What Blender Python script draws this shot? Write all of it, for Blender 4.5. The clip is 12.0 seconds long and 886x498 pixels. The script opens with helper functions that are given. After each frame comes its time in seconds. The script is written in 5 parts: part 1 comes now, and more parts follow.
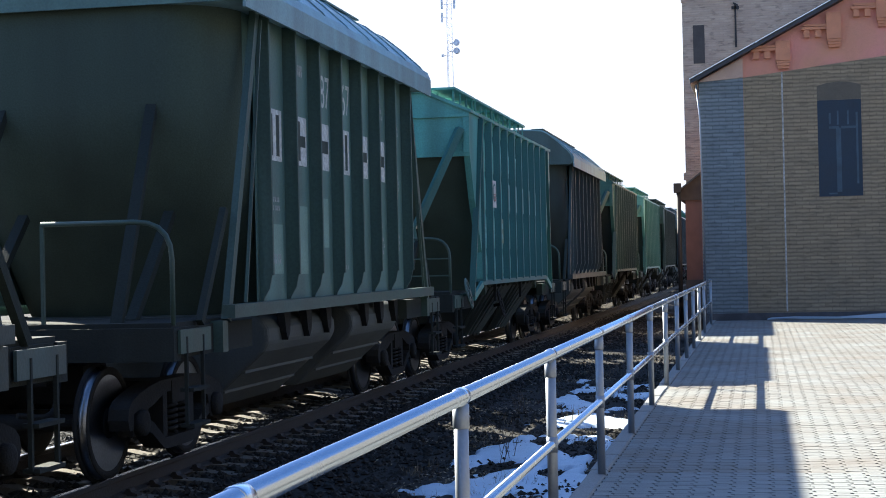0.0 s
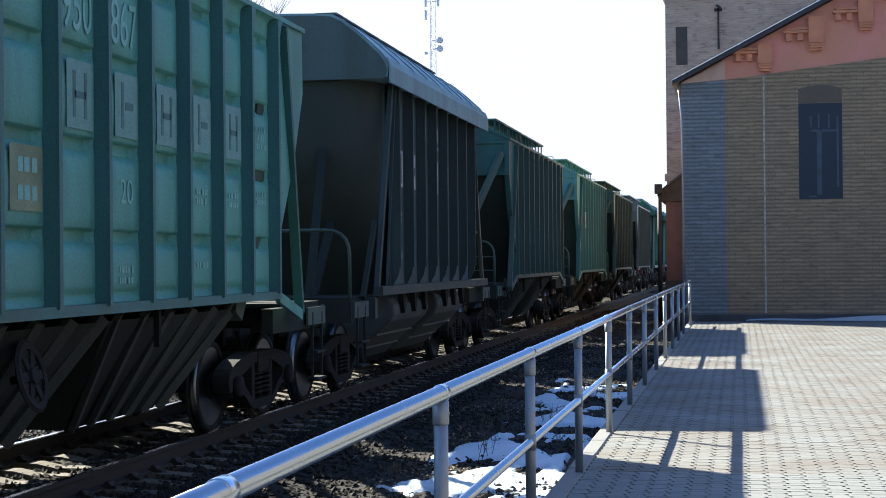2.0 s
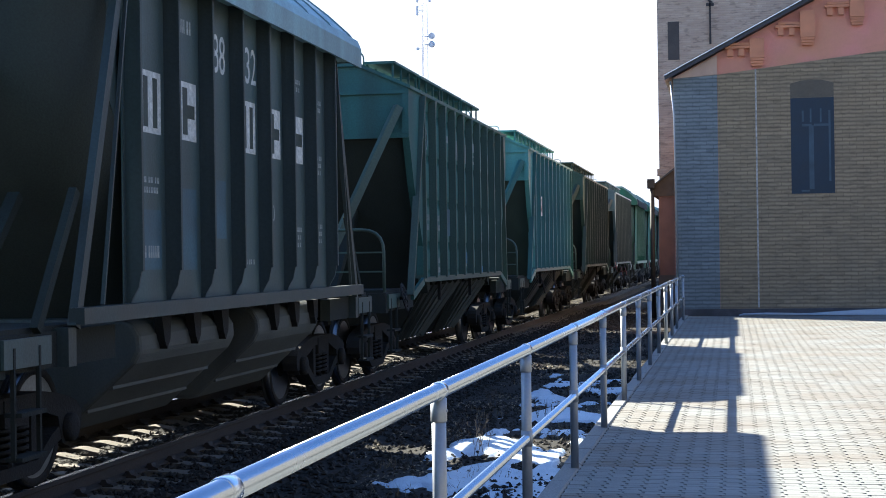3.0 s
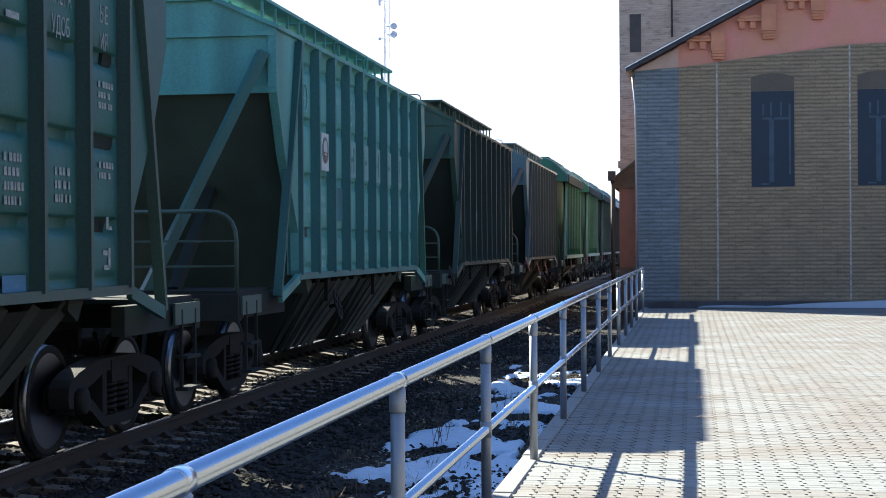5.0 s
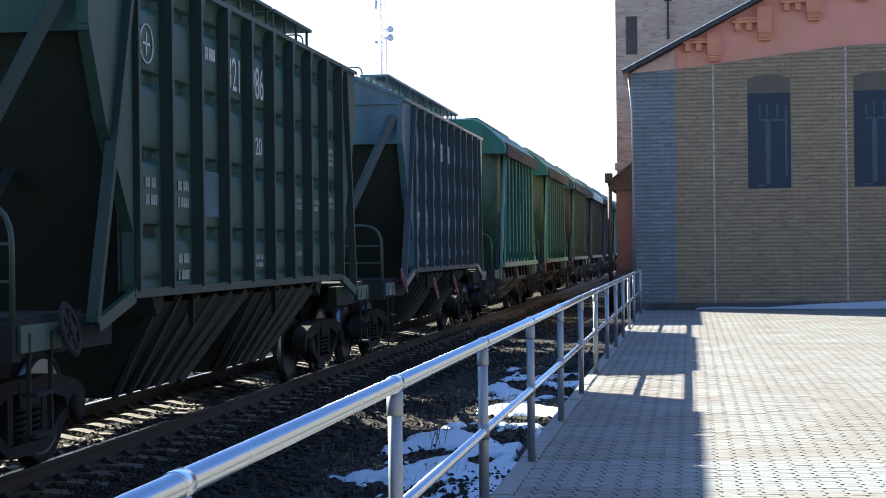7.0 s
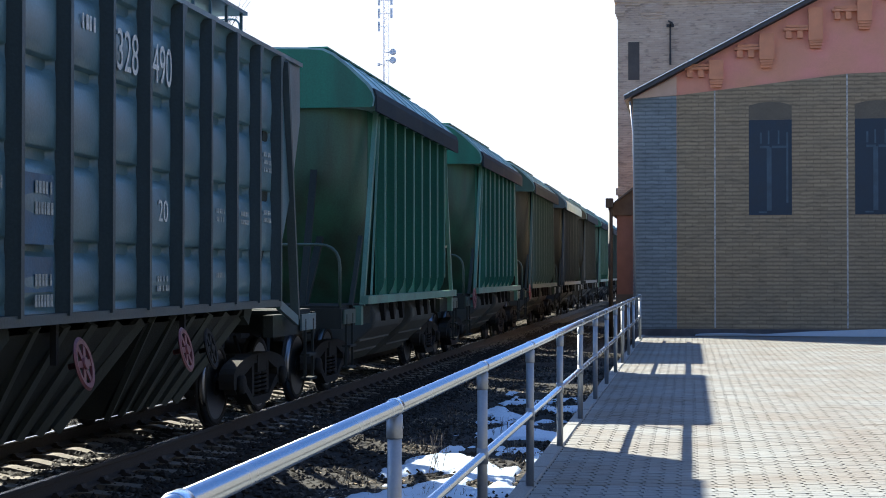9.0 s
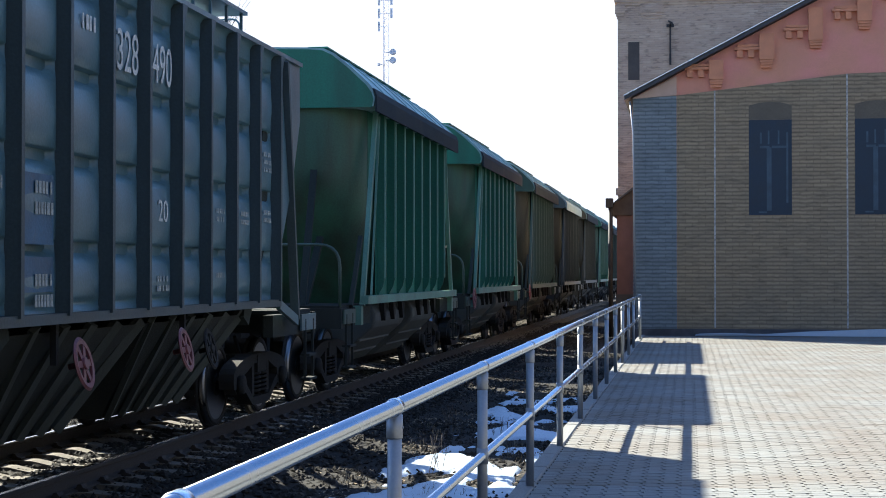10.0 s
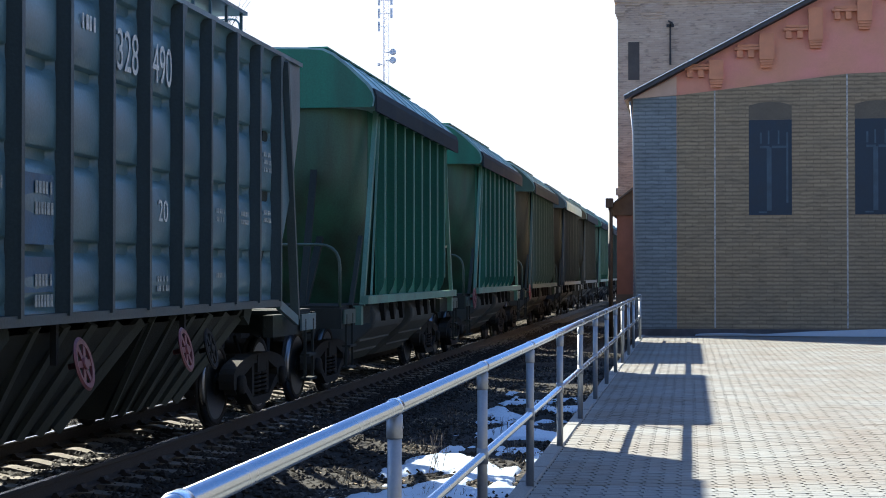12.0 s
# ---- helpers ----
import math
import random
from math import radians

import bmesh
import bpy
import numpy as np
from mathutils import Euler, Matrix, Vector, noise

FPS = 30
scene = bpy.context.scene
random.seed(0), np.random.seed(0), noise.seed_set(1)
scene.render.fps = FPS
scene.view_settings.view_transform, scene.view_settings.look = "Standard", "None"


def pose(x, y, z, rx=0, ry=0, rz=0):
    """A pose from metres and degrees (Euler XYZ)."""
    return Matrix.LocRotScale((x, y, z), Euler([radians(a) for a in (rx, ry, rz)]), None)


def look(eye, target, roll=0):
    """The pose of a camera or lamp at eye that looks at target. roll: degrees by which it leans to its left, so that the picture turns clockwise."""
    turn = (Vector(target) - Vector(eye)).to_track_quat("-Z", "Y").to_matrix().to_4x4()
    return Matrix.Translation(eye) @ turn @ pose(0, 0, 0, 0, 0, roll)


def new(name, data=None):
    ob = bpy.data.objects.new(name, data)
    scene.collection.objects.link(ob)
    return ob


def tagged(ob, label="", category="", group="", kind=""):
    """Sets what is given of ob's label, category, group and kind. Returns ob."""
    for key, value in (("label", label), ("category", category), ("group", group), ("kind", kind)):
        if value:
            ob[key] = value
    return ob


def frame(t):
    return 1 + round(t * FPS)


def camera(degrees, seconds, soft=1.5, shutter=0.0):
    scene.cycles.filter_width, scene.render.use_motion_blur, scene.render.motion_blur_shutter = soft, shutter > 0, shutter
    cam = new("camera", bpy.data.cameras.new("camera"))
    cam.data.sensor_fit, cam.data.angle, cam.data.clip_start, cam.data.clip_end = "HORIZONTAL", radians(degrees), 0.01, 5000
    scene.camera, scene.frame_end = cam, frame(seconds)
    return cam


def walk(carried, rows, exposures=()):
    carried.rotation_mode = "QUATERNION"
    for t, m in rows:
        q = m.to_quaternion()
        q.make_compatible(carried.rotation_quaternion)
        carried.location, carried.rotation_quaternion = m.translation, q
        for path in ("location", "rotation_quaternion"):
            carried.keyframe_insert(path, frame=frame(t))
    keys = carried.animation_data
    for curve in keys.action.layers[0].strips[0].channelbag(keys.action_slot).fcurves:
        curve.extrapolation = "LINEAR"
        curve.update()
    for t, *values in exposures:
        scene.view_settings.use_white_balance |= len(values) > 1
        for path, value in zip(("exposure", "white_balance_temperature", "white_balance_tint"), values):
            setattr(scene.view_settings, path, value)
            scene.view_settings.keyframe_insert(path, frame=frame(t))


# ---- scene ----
cam = camera(31.05, 12.0, soft=1.0)
PATH = [
    (0, pose(0.01, 0.088, 1.7, 90.553, 1.285, 11.276)),
    (0.5, pose(0.007, 0.045, 1.711, 90.503, 1.356, 11.37)),
    (1, pose(0, 0.091, 1.7, 90.695, 0.889, 11.549)),
    (1.5, pose(0.014, 0.061, 1.697, 90.618, 0.45, 11.1)),
    (2, pose(0.016, 0.022, 1.701, 90.455, 0.526, 10.571)),
    (2.5, pose(0.002, 0.027, 1.706, 90.317, 0.602, 10.368)),
    (3, pose(0.003, -0.019, 1.713, 90.292, 0.806, 10.305)),
    (3.2, pose(0.021, 0.09, 1.688, 90.417, 0.927, 10.066)),
    (4.8, pose(-0.004, -0.01, 1.705, 89.992, 0.602, 8.702)),
    (5, pose(-0.006, 0.049, 1.706, 89.947, 0.394, 8.89)),
    (5.5, pose(-0.009, 0.066, 1.701, 89.94, 0.842, 8.894)),
    (6, pose(-0.007, 0.068, 1.699, 90.01, 0.657, 8.793)),
    (6.5, pose(-0.01, 0.037, 1.703, 90, 0.598, 8.829)),
    (7, pose(0.006, 0.005, 1.71, 90.045, 0.662, 8.804)),
    (7.5, pose(0.007, -0.01, 1.713, 90.153, 0.427, 8.778)),
    (8.8, pose(0, 0, 1.712, 90.87, 0, 8.8)),
    (12, pose(0, 0, 1.712, 90.87, 0, 8.8)),
]
walk(cam, PATH, [(0, 2.42), (1.5, 2.39), (2.0, 2.18), (2.5, 2.40), (3.2, 2.52), (4.8, 2.42), (5.0, 2.40), (5.5, 2.57), (6.0, 2.28), (6.5, 2.46), (7.5, 2.48), (8.8, 2.29), (12.0, 2.29)])

# ---- world, sun, exposure ----
SUN_WAY = Vector((-1.095, 0.95, 1.0)).normalized()
world = bpy.data.worlds.new("sky")
scene.world = world
world.use_nodes = True
sky = world.node_tree.nodes.new("ShaderNodeTexSky")
sky.sky_type = "NISHITA"
sky.sun_disc = False
sky.sun_elevation = math.asin(SUN_WAY.z)
sky.sun_rotation = math.atan2(SUN_WAY.x, SUN_WAY.y)
sky.air_density, sky.dust_density, sky.ozone_density = 1.0, 0.8, 4.5
world.node_tree.links.new(sky.outputs[0], world.node_tree.nodes["Background"].inputs[0])
world.node_tree.nodes["Background"].inputs[1].default_value = 0.056
sun = new("sun", bpy.data.lights.new("sun", "SUN"))
sun.data.energy, sun.data.angle, sun.data.color = 4.3, radians(0.53), (1.0, 0.85, 0.59)
sun.matrix_world = look(SUN_WAY * 60, (0, 0, 0))
scene.view_settings.use_white_balance = True
scene.view_settings.white_balance_temperature = 5470

# ---- materials ----
def material(name, color, rough=0.7, metal=0.0, spot=0.25, spot_scale=3.0, grain=0.15, grain_scale=60.0, bump=0.2, dirt=None, streak=False, piece=0.0):
    """A surface with stains at one scale, grain at another, and fine relief."""
    m = bpy.data.materials.new(name)
    m.use_nodes = True
    n, l = m.node_tree.nodes, m.node_tree.links
    b = n["Principled BSDF"]
    geo = n.new("ShaderNodeTexCoord")
    src = geo.outputs["Object"]
    if streak:
        mp = n.new("ShaderNodeMapping")
        mp.inputs["Scale"].default_value = (1.0, 1.0, 0.12)
        l.new(src, mp.inputs[0])
        src2 = mp.outputs[0]
    else:
        src2 = src
    big = n.new("ShaderNodeTexNoise")
    big.inputs["Scale"].default_value, big.inputs["Detail"].default_value = spot_scale, 6
    l.new(src2, big.inputs["Vector"])
    fine = n.new("ShaderNodeTexNoise")
    fine.inputs["Scale"].default_value, fine.inputs["Detail"].default_value = grain_scale, 4
    l.new(src, fine.inputs["Vector"])
    ramp = n.new("ShaderNodeValToRGB")
    ramp.color_ramp.elements[0].position, ramp.color_ramp.elements[1].position = 0.35, 0.68
    l.new(big.outputs[0], ramp.inputs[0])
    mix = n.new("ShaderNodeMixRGB")
    d = dirt or tuple(c * (1 - 2 * spot) for c in color)
    mix.inputs[1].default_value, mix.inputs[2].default_value = (*d, 1), (*color, 1)
    amount = n.new("ShaderNodeMapRange")
    amount.inputs["To Min"].default_value = 1 - min(1, spot * 2.2)
    l.new(ramp.outputs[0], amount.inputs[0])
    l.new(amount.outputs[0], mix.inputs[0])
    g = n.new("ShaderNodeMapRange")
    g.inputs["From Min"].default_value, g.inputs["From Max"].default_value = 0.3, 0.7
    g.inputs["To Min"].default_value, g.inputs["To Max"].default_value = 1 - grain, 1 + grain
    l.new(fine.outputs[0], g.inputs[0])
    mul = n.new("ShaderNodeVectorMath")
    mul.operation = "SCALE"
    l.new(mix.outputs[0], mul.inputs[0])
    l.new(g.outputs[0], mul.inputs["Scale"])
    out = mul.outputs[0]
    if piece:
        info = n.new("ShaderNodeObjectInfo" if piece < 0 else "ShaderNodeNewGeometry")
        pr = n.new("ShaderNodeMapRange")
        pr.inputs["To Min"].default_value, pr.inputs["To Max"].default_value = 1 - abs(piece), 1 + abs(piece)
        l.new(info.outputs["Random" if piece < 0 else "Random Per Island"], pr.inputs[0])
        mul2 = n.new("ShaderNodeVectorMath")
        mul2.operation = "SCALE"
        l.new(out, mul2.inputs[0])
        l.new(pr.outputs[0], mul2.inputs["Scale"])
        out = mul2.outputs[0]
    l.new(out, b.inputs["Base Color"])
    b.inputs["Metallic"].default_value = metal
    rr = n.new("ShaderNodeMapRange")
    rr.inputs["To Min"].default_value, rr.inputs["To Max"].default_value = max(0.05, rough - 0.12), min(1, rough + 0.12)
    l.new(big.outputs[0], rr.inputs[0])
    l.new(rr.outputs[0], b.inputs["Roughness"])
    if bump:
        bp = n.new("ShaderNodeBump")
        bp.inputs["Strength"].default_value, bp.inputs["Distance"].default_value = bump, 0.02
        l.new(fine.outputs[0], bp.inputs["Height"])
        l.new(bp.outputs[0], b.inputs["Normal"])
    return m


def brick_material(name, brick_a, brick_b, joint, width=0.26, height=0.077, bump=0.3, stain=None, depth=0.01, joint_width=0.011, cover=0.55, patch=0.9, line=0.0, pits=0.0):
    """Courses of brick on a wall that faces along y."""
    m = bpy.data.materials.new(name)
    m.use_nodes = True
    n, l = m.node_tree.nodes, m.node_tree.links
    b = n["Principled BSDF"]
    tc = n.new("ShaderNodeTexCoord")
    sep, com = n.new("ShaderNodeSeparateXYZ"), n.new("ShaderNodeCombineXYZ")
    l.new(tc.outputs["Object"], sep.inputs[0])
    add = n.new("ShaderNodeMath")
    l.new(sep.outputs[0], add.inputs[0])
    l.new(sep.outputs[1], add.inputs[1])
    l.new(add.outputs[0], com.inputs[0])
    l.new(sep.outputs[2], com.inputs[1])
    wob = n.new("ShaderNodeTexNoise")
    wob.inputs["Scale"].default_value = 5.0
    l.new(tc.outputs["Object"], wob.inputs["Vector"])
    jig = n.new("ShaderNodeVectorMath")
    jig.operation = "MULTIPLY_ADD"
    jig.inputs[1].default_value = (0.02, 0.012, 0)
    l.new(wob.outputs["Color"], jig.inputs[0])
    l.new(com.outputs[0], jig.inputs[2])
    br = n.new("ShaderNodeTexBrick")
    br.inputs["Color1"].default_value, br.inputs["Color2"].default_value = (*brick_a, 1), (*brick_b, 1)
    br.inputs["Mortar"].default_value = (*joint, 1)
    br.inputs["Scale"].default_value = 1.0
    br.inputs["Mortar Size"].default_value, br.inputs["Mortar Smooth"].default_value = joint_width, 0.6
    br.inputs["Bias"].default_value = -0.1
    br.inputs["Brick Width"].default_value, br.inputs["Row Height"].default_value = width, height
    l.new(jig.outputs[0], br.inputs["Vector"])
    big = n.new("ShaderNodeTexNoise")
    big.inputs["Scale"].default_value, big.inputs["Detail"].default_value = patch, 8
    wide = n.new("ShaderNodeMapping")
    wide.inputs["Scale"].default_value = (0.45, 0.45, 1.5)
    l.new(tc.outputs["Object"], wide.inputs[0])
    l.new(wide.outputs[0], big.inputs["Vector"])
    ramp = n.new("ShaderNodeValToRGB")
    ramp.color_ramp.elements[0].position, ramp.color_ramp.elements[1].position = 0.38, 0.7
    l.new(big.outputs[0], ramp.inputs[0])
    mix = n.new("ShaderNodeMixRGB")
    mix.inputs[2].default_value = (*(stain or brick_b), 1)
    half = n.new("ShaderNodeMath")
    half.operation = "MULTIPLY"
    half.inputs[1].default_value = cover
    l.new(ramp.outputs[0], half.inputs[0])
    l.new(half.outputs[0], mix.inputs[0])
    l.new(br.outputs[0], mix.inputs[1])
    # horizontal lines, broken up
    wave = n.new("ShaderNodeTexWave")
    wave.bands_direction = "Y"
    wave.inputs["Scale"].default_value = 0.314 / height
    wave.inputs["Distortion"].default_value, wave.inputs["Detail"].default_value = 2.2, 3
    wave.inputs["Detail Scale"].default_value = 1.5
    l.new(jig.outputs[0], wave.inputs["Vector"])
    lines = n.new("ShaderNodeMapRange")
    lines.inputs["To Min"].default_value, lines.inputs["To Max"].default_value = 1 - line, 1 + line * 0.5
    l.new(wave.outputs["Fac"], lines.inputs[0])
    shade = n.new("ShaderNodeVectorMath")
    shade.operation = "SCALE"
    l.new(mix.outputs[0], shade.inputs[0])
    l.new(lines.outputs[0], shade.inputs["Scale"])
    # broken and missing bits, longer than high
    chip = n.new("ShaderNodeTexNoise")
    chip.inputs["Scale"].default_value, chip.inputs["Detail"].default_value = 7.0, 6
    l.new(wide.outputs[0], chip.inputs["Vector"])
    holes = n.new("ShaderNodeMapRange")
    holes.inputs["From Min"].default_value, holes.inputs["From Max"].default_value = 0.36, 0.46
    holes.inputs["To Min"].default_value, holes.inputs["To Max"].default_value = 1 - pits, 1.0
    l.new(chip.outputs[0], holes.inputs[0])
    worn = n.new("ShaderNodeVectorMath")
    worn.operation = "SCALE"
    l.new(shade.outputs[0], worn.inputs[0])
    l.new(holes.outputs[0], worn.inputs["Scale"])
    l.new(worn.outputs[0], b.inputs["Base Color"])
    b.inputs["Roughness"].default_value = 0.9
    bp = n.new("ShaderNodeBump")
    bp.invert = True
    bp.inputs["Strength"].default_value, bp.inputs["Distance"].default_value = bump, depth
    l.new(br.outputs["Fac"], bp.inputs["Height"])
    l.new(bp.outputs[0], b.inputs["Normal"])
    return m


def paint(name, color, dirt=None, rough=0.5, gloss=0.32):
    m = material(name, color, rough=rough, spot=0.34, spot_scale=2.2, grain=0.12, grain_scale=40, bump=0.12, dirt=dirt or tuple(0.45 * c + 0.012 for c in color), streak=True)
    m.node_tree.nodes["Principled BSDF"].inputs["Specular IOR Level"].default_value = gloss
    return m


STEEL_DARK = material("grimy_running_gear_steel", (0.0155, 0.016, 0.016), rough=0.85, spot=0.3, bump=0.4)
STEEL_WORN = material("worn_bright_wheel_steel", (0.55, 0.55, 0.56), rough=0.25, metal=1.0, spot=0.1, bump=0.05)
TYRE = material("dull_bright_tyre_steel", (0.20, 0.21, 0.23), rough=0.32, metal=1.0, spot=0.2, bump=0.05)
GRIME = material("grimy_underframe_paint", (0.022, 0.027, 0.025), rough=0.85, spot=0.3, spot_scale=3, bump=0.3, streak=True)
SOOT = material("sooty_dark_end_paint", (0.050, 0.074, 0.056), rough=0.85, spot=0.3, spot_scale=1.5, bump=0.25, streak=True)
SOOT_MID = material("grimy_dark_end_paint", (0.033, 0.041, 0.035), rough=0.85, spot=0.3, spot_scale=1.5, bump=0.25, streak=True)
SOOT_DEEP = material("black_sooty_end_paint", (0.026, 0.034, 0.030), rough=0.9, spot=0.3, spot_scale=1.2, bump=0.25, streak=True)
CHUTE = material("dusty_grey_chute_paint", (0.066, 0.076, 0.073), rough=0.7, spot=0.3, spot_scale=2.5, bump=0.2, streak=True)
RAIL_SIDE = material("rusty_rail_steel", (0.026, 0.021, 0.018), rough=0.8, spot=0.3, bump=0.3)
GALV = material("galvanised_steel", (0.56, 0.62, 0.69), rough=0.24, metal=0.95, spot=0.06, spot_scale=5, grain=0.03, grain_scale=70, bump=0.006)
GALV_DULL = material("dull_galvanised_steel", (0.36, 0.39, 0.43), rough=0.5, metal=0.7, spot=0.16, spot_scale=7, grain=0.05, grain_scale=70, bump=0.015)
CONCRETE = material("dirty_sleeper_concrete", (0.15, 0.132, 0.105), rough=0.9, spot=0.25, spot_scale=4, bump=0.4)
KERB = material("kerb_concrete", (0.215, 0.22, 0.215), rough=0.9, spot=0.15, bump=0.35)
PAVER = material("pale_grey_concrete_paver", (0.190, 0.200, 0.196), rough=0.88, spot=0.34, spot_scale=0.9, grain=0.12, grain_scale=120, bump=0.3, dirt=(0.132, 0.110, 0.088), piece=0.08)
PAVER_PIECE = material("pale_grey_concrete_paver_piece", (0.190, 0.200, 0.196), rough=0.88, spot=0.10, spot_scale=6, grain=0.12, grain_scale=120, bump=0.3, piece=-0.08)
JOINT = material("sandy_paver_joint", (0.04, 0.038, 0.036), rough=0.95)
GRAVEL = material("dark_ballast_gravel", (0.013, 0.0118, 0.0105), rough=0.95, spot=0.3, spot_scale=1.2, grain=0.45, grain_scale=22, bump=1.0)
STONE = material("ballast_stone", (0.022, 0.0195, 0.016), rough=0.9, spot=0.2, spot_scale=8, bump=0.4, piece=0.45)
SNOW = material("old_wet_snow", (0.46, 0.54, 0.64), rough=0.5, spot=0.10, spot_scale=5, grain=0.06, bump=0.5)
GRASS = material("dry_dead_grass", (0.20, 0.16, 0.10), rough=0.9, piece=0.4, bump=0)
LITTER = material("brown_dead_leaves", (0.27, 0.205, 0.125), rough=0.8, piece=0.5, bump=0)
ASPHALT_ROOF = material("dark_sheet_roof", (0.05, 0.05, 0.055), rough=0.6, spot=0.3, bump=0.3)
PINK = material("pink_painted_plaster", (0.66, 0.275, 0.225), rough=0.9, spot=0.4, spot_scale=1.1, grain=0.12, bump=0.5, dirt=(0.58, 0.275, 0.165))
BEIGE = material("beige_plaster", (0.58, 0.40, 0.30), rough=0.9, spot=0.2, spot_scale=2, bump=0.4)
ORANGE = material("orange_painted_brick", (0.64, 0.275, 0.15), rough=0.9, spot=0.2, spot_scale=3, grain=0.15, bump=0.6)
HAZE = bpy.data.materials.new("white_sky_haze")
HAZE.use_nodes = True
HAZE.node_tree.nodes["Principled BSDF"].inputs["Base Color"].default_value = (0, 0, 0, 1)
HAZE.node_tree.nodes["Principled BSDF"].inputs["Emission Color"].default_value = (1.0, 0.955, 0.92, 1)
HAZE.node_tree.nodes["Principled BSDF"].inputs["Emission Strength"].default_value = 0.242
ANNEX = material("faded_brick_red_plaster", (0.18, 0.10, 0.09), rough=0.9, spot=0.2, bump=0.4)
SHADE_BLOCK = material("grey_shade_block_plaster", (0.16, 0.15, 0.14), rough=0.9, spot=0.2, spot_scale=0.6, bump=0.3)
GABLE_BROWN = material("brown_weathered_boards", (0.072, 0.056, 0.05), rough=0.9, spot=0.3, bump=0.5)
PLINTH = material("dark_stone_plinth", (0.10, 0.095, 0.10), rough=0.9, spot=0.3, bump=0.6)
BANNER_TAN = brick_material("brick_print_taupe", (0.308, 0.236, 0.145), (0.248, 0.189, 0.115), (0.175, 0.134, 0.083), 0.34, 0.10, 0.1, (0.205, 0.164, 0.108), 0.01, 0.009, 0.55, 2.2, 0.24, 0.2)
BANNER_BLUE = brick_material("brick_print_blue_grey", (0.205, 0.230, 0.235), (0.162, 0.183, 0.190), (0.12, 0.136, 0.142), 0.34, 0.10, 0.1, (0.15, 0.163, 0.165), 0.01, 0.009, 0.55, 2.2, 0.24, 0.2)
PRINT_LINTEL = material("printed_lintel_brown", (0.125, 0.105, 0.075), rough=0.8, spot=0.2, grain=0.2)
PRINT_GLASS = material("printed_dark_blue_glass", (0.013, 0.028, 0.047), rough=0.6, spot=0.2)
PRINT_FRAME = material("printed_grey_blue_frame", (0.062, 0.095, 0.125), rough=0.7, spot=0.3)
SEAM = material("pale_banner_seam", (0.52, 0.50, 0.45), rough=0.8, spot=0.35, spot_scale=12)
TOWER_BRICK = brick_material("weathered_tower_brick", (0.47, 0.365, 0.275), (0.385, 0.285, 0.21), (0.42, 0.33, 0.255), 0.27, 0.08, 0.7, (0.33, 0.245, 0.19), 0.02, 0.013, 0.8, 1.8, 0.06, 0.32)
SHADOW_WOOD = material("grey_boarded_shutter", (0.07, 0.06, 0.055), rough=0.9)
IRON = material("black_iron", (0.025, 0.022, 0.022), rough=0.7)
for matte in (STEEL_DARK, GRAVEL, STONE, SOOT_DEEP, GRIME):
    matte.node_tree.nodes["Principled BSDF"].inputs["Specular IOR Level"].default_value = 0.28
MAST_PAINT = material("pale_mast_paint", (0.85, 0.83, 0.83), rough=0.5)
DISH = material("grey_dish_cover", (0.85, 0.86, 0.88), rough=0.5)
BARK = material("bare_tree_bark", (0.10, 0.08, 0.065), rough=0.95)
WHITE = material("white_stencil_paint", (0.62, 0.64, 0.62), rough=0.6, spot=0.3, spot_scale=14, dirt=(0.25, 0.28, 0.28))
RED = material("red_brake_wheel_paint", (0.15, 0.042, 0.048), rough=0.5, spot=0.2)
SIGN_WHITE = material("white_sign_plate", (0.55, 0.58, 0.57), rough=0.5)
SIGN_RED = material("faded_red_print", (0.30, 0.06, 0.06), rough=0.5)


# ---- mesh helpers ----
def box(bm, x0, x1, y0, y1, z0, z1):
    v = [bm.verts.new(p) for p in ((x0, y0, z0), (x1, y0, z0), (x1, y1, z0), (x0, y1, z0), (x0, y0, z1), (x1, y0, z1), (x1, y1, z1), (x0, y1, z1))]
    for f in ((3, 2, 1, 0), (4, 5, 6, 7), (0, 1, 5, 4), (1, 2, 6, 5), (2, 3, 7, 6), (3, 0, 4, 7)):
        bm.faces.new([v[i] for i in f])


def beam(bm, a, b, w, h, side=(0, 0, 1)):
    """A bar of section w x h from a to b."""
    a, b = Vector(a), Vector(b)
    d = (b - a).normalized()
    s = Vector(side)
    if abs(d.dot(s)) > 0.95:
        s = Vector((1, 0, 0))
    u = d.cross(s).normalized()
    s = u.cross(d)
    v = []
    for p in (a, b):
        for i, j in ((-1, -1), (1, -1), (1, 1), (-1, 1)):
            v.append(bm.verts.new(p + u * (i * w / 2) + s * (j * h / 2)))
    for f in ((3, 2, 1, 0), (4, 5, 6, 7), (0, 1, 5, 4), (1, 2, 6, 5), (2, 3, 7, 6), (3, 0, 4, 7)):
        bm.faces.new([v[i] for i in f])


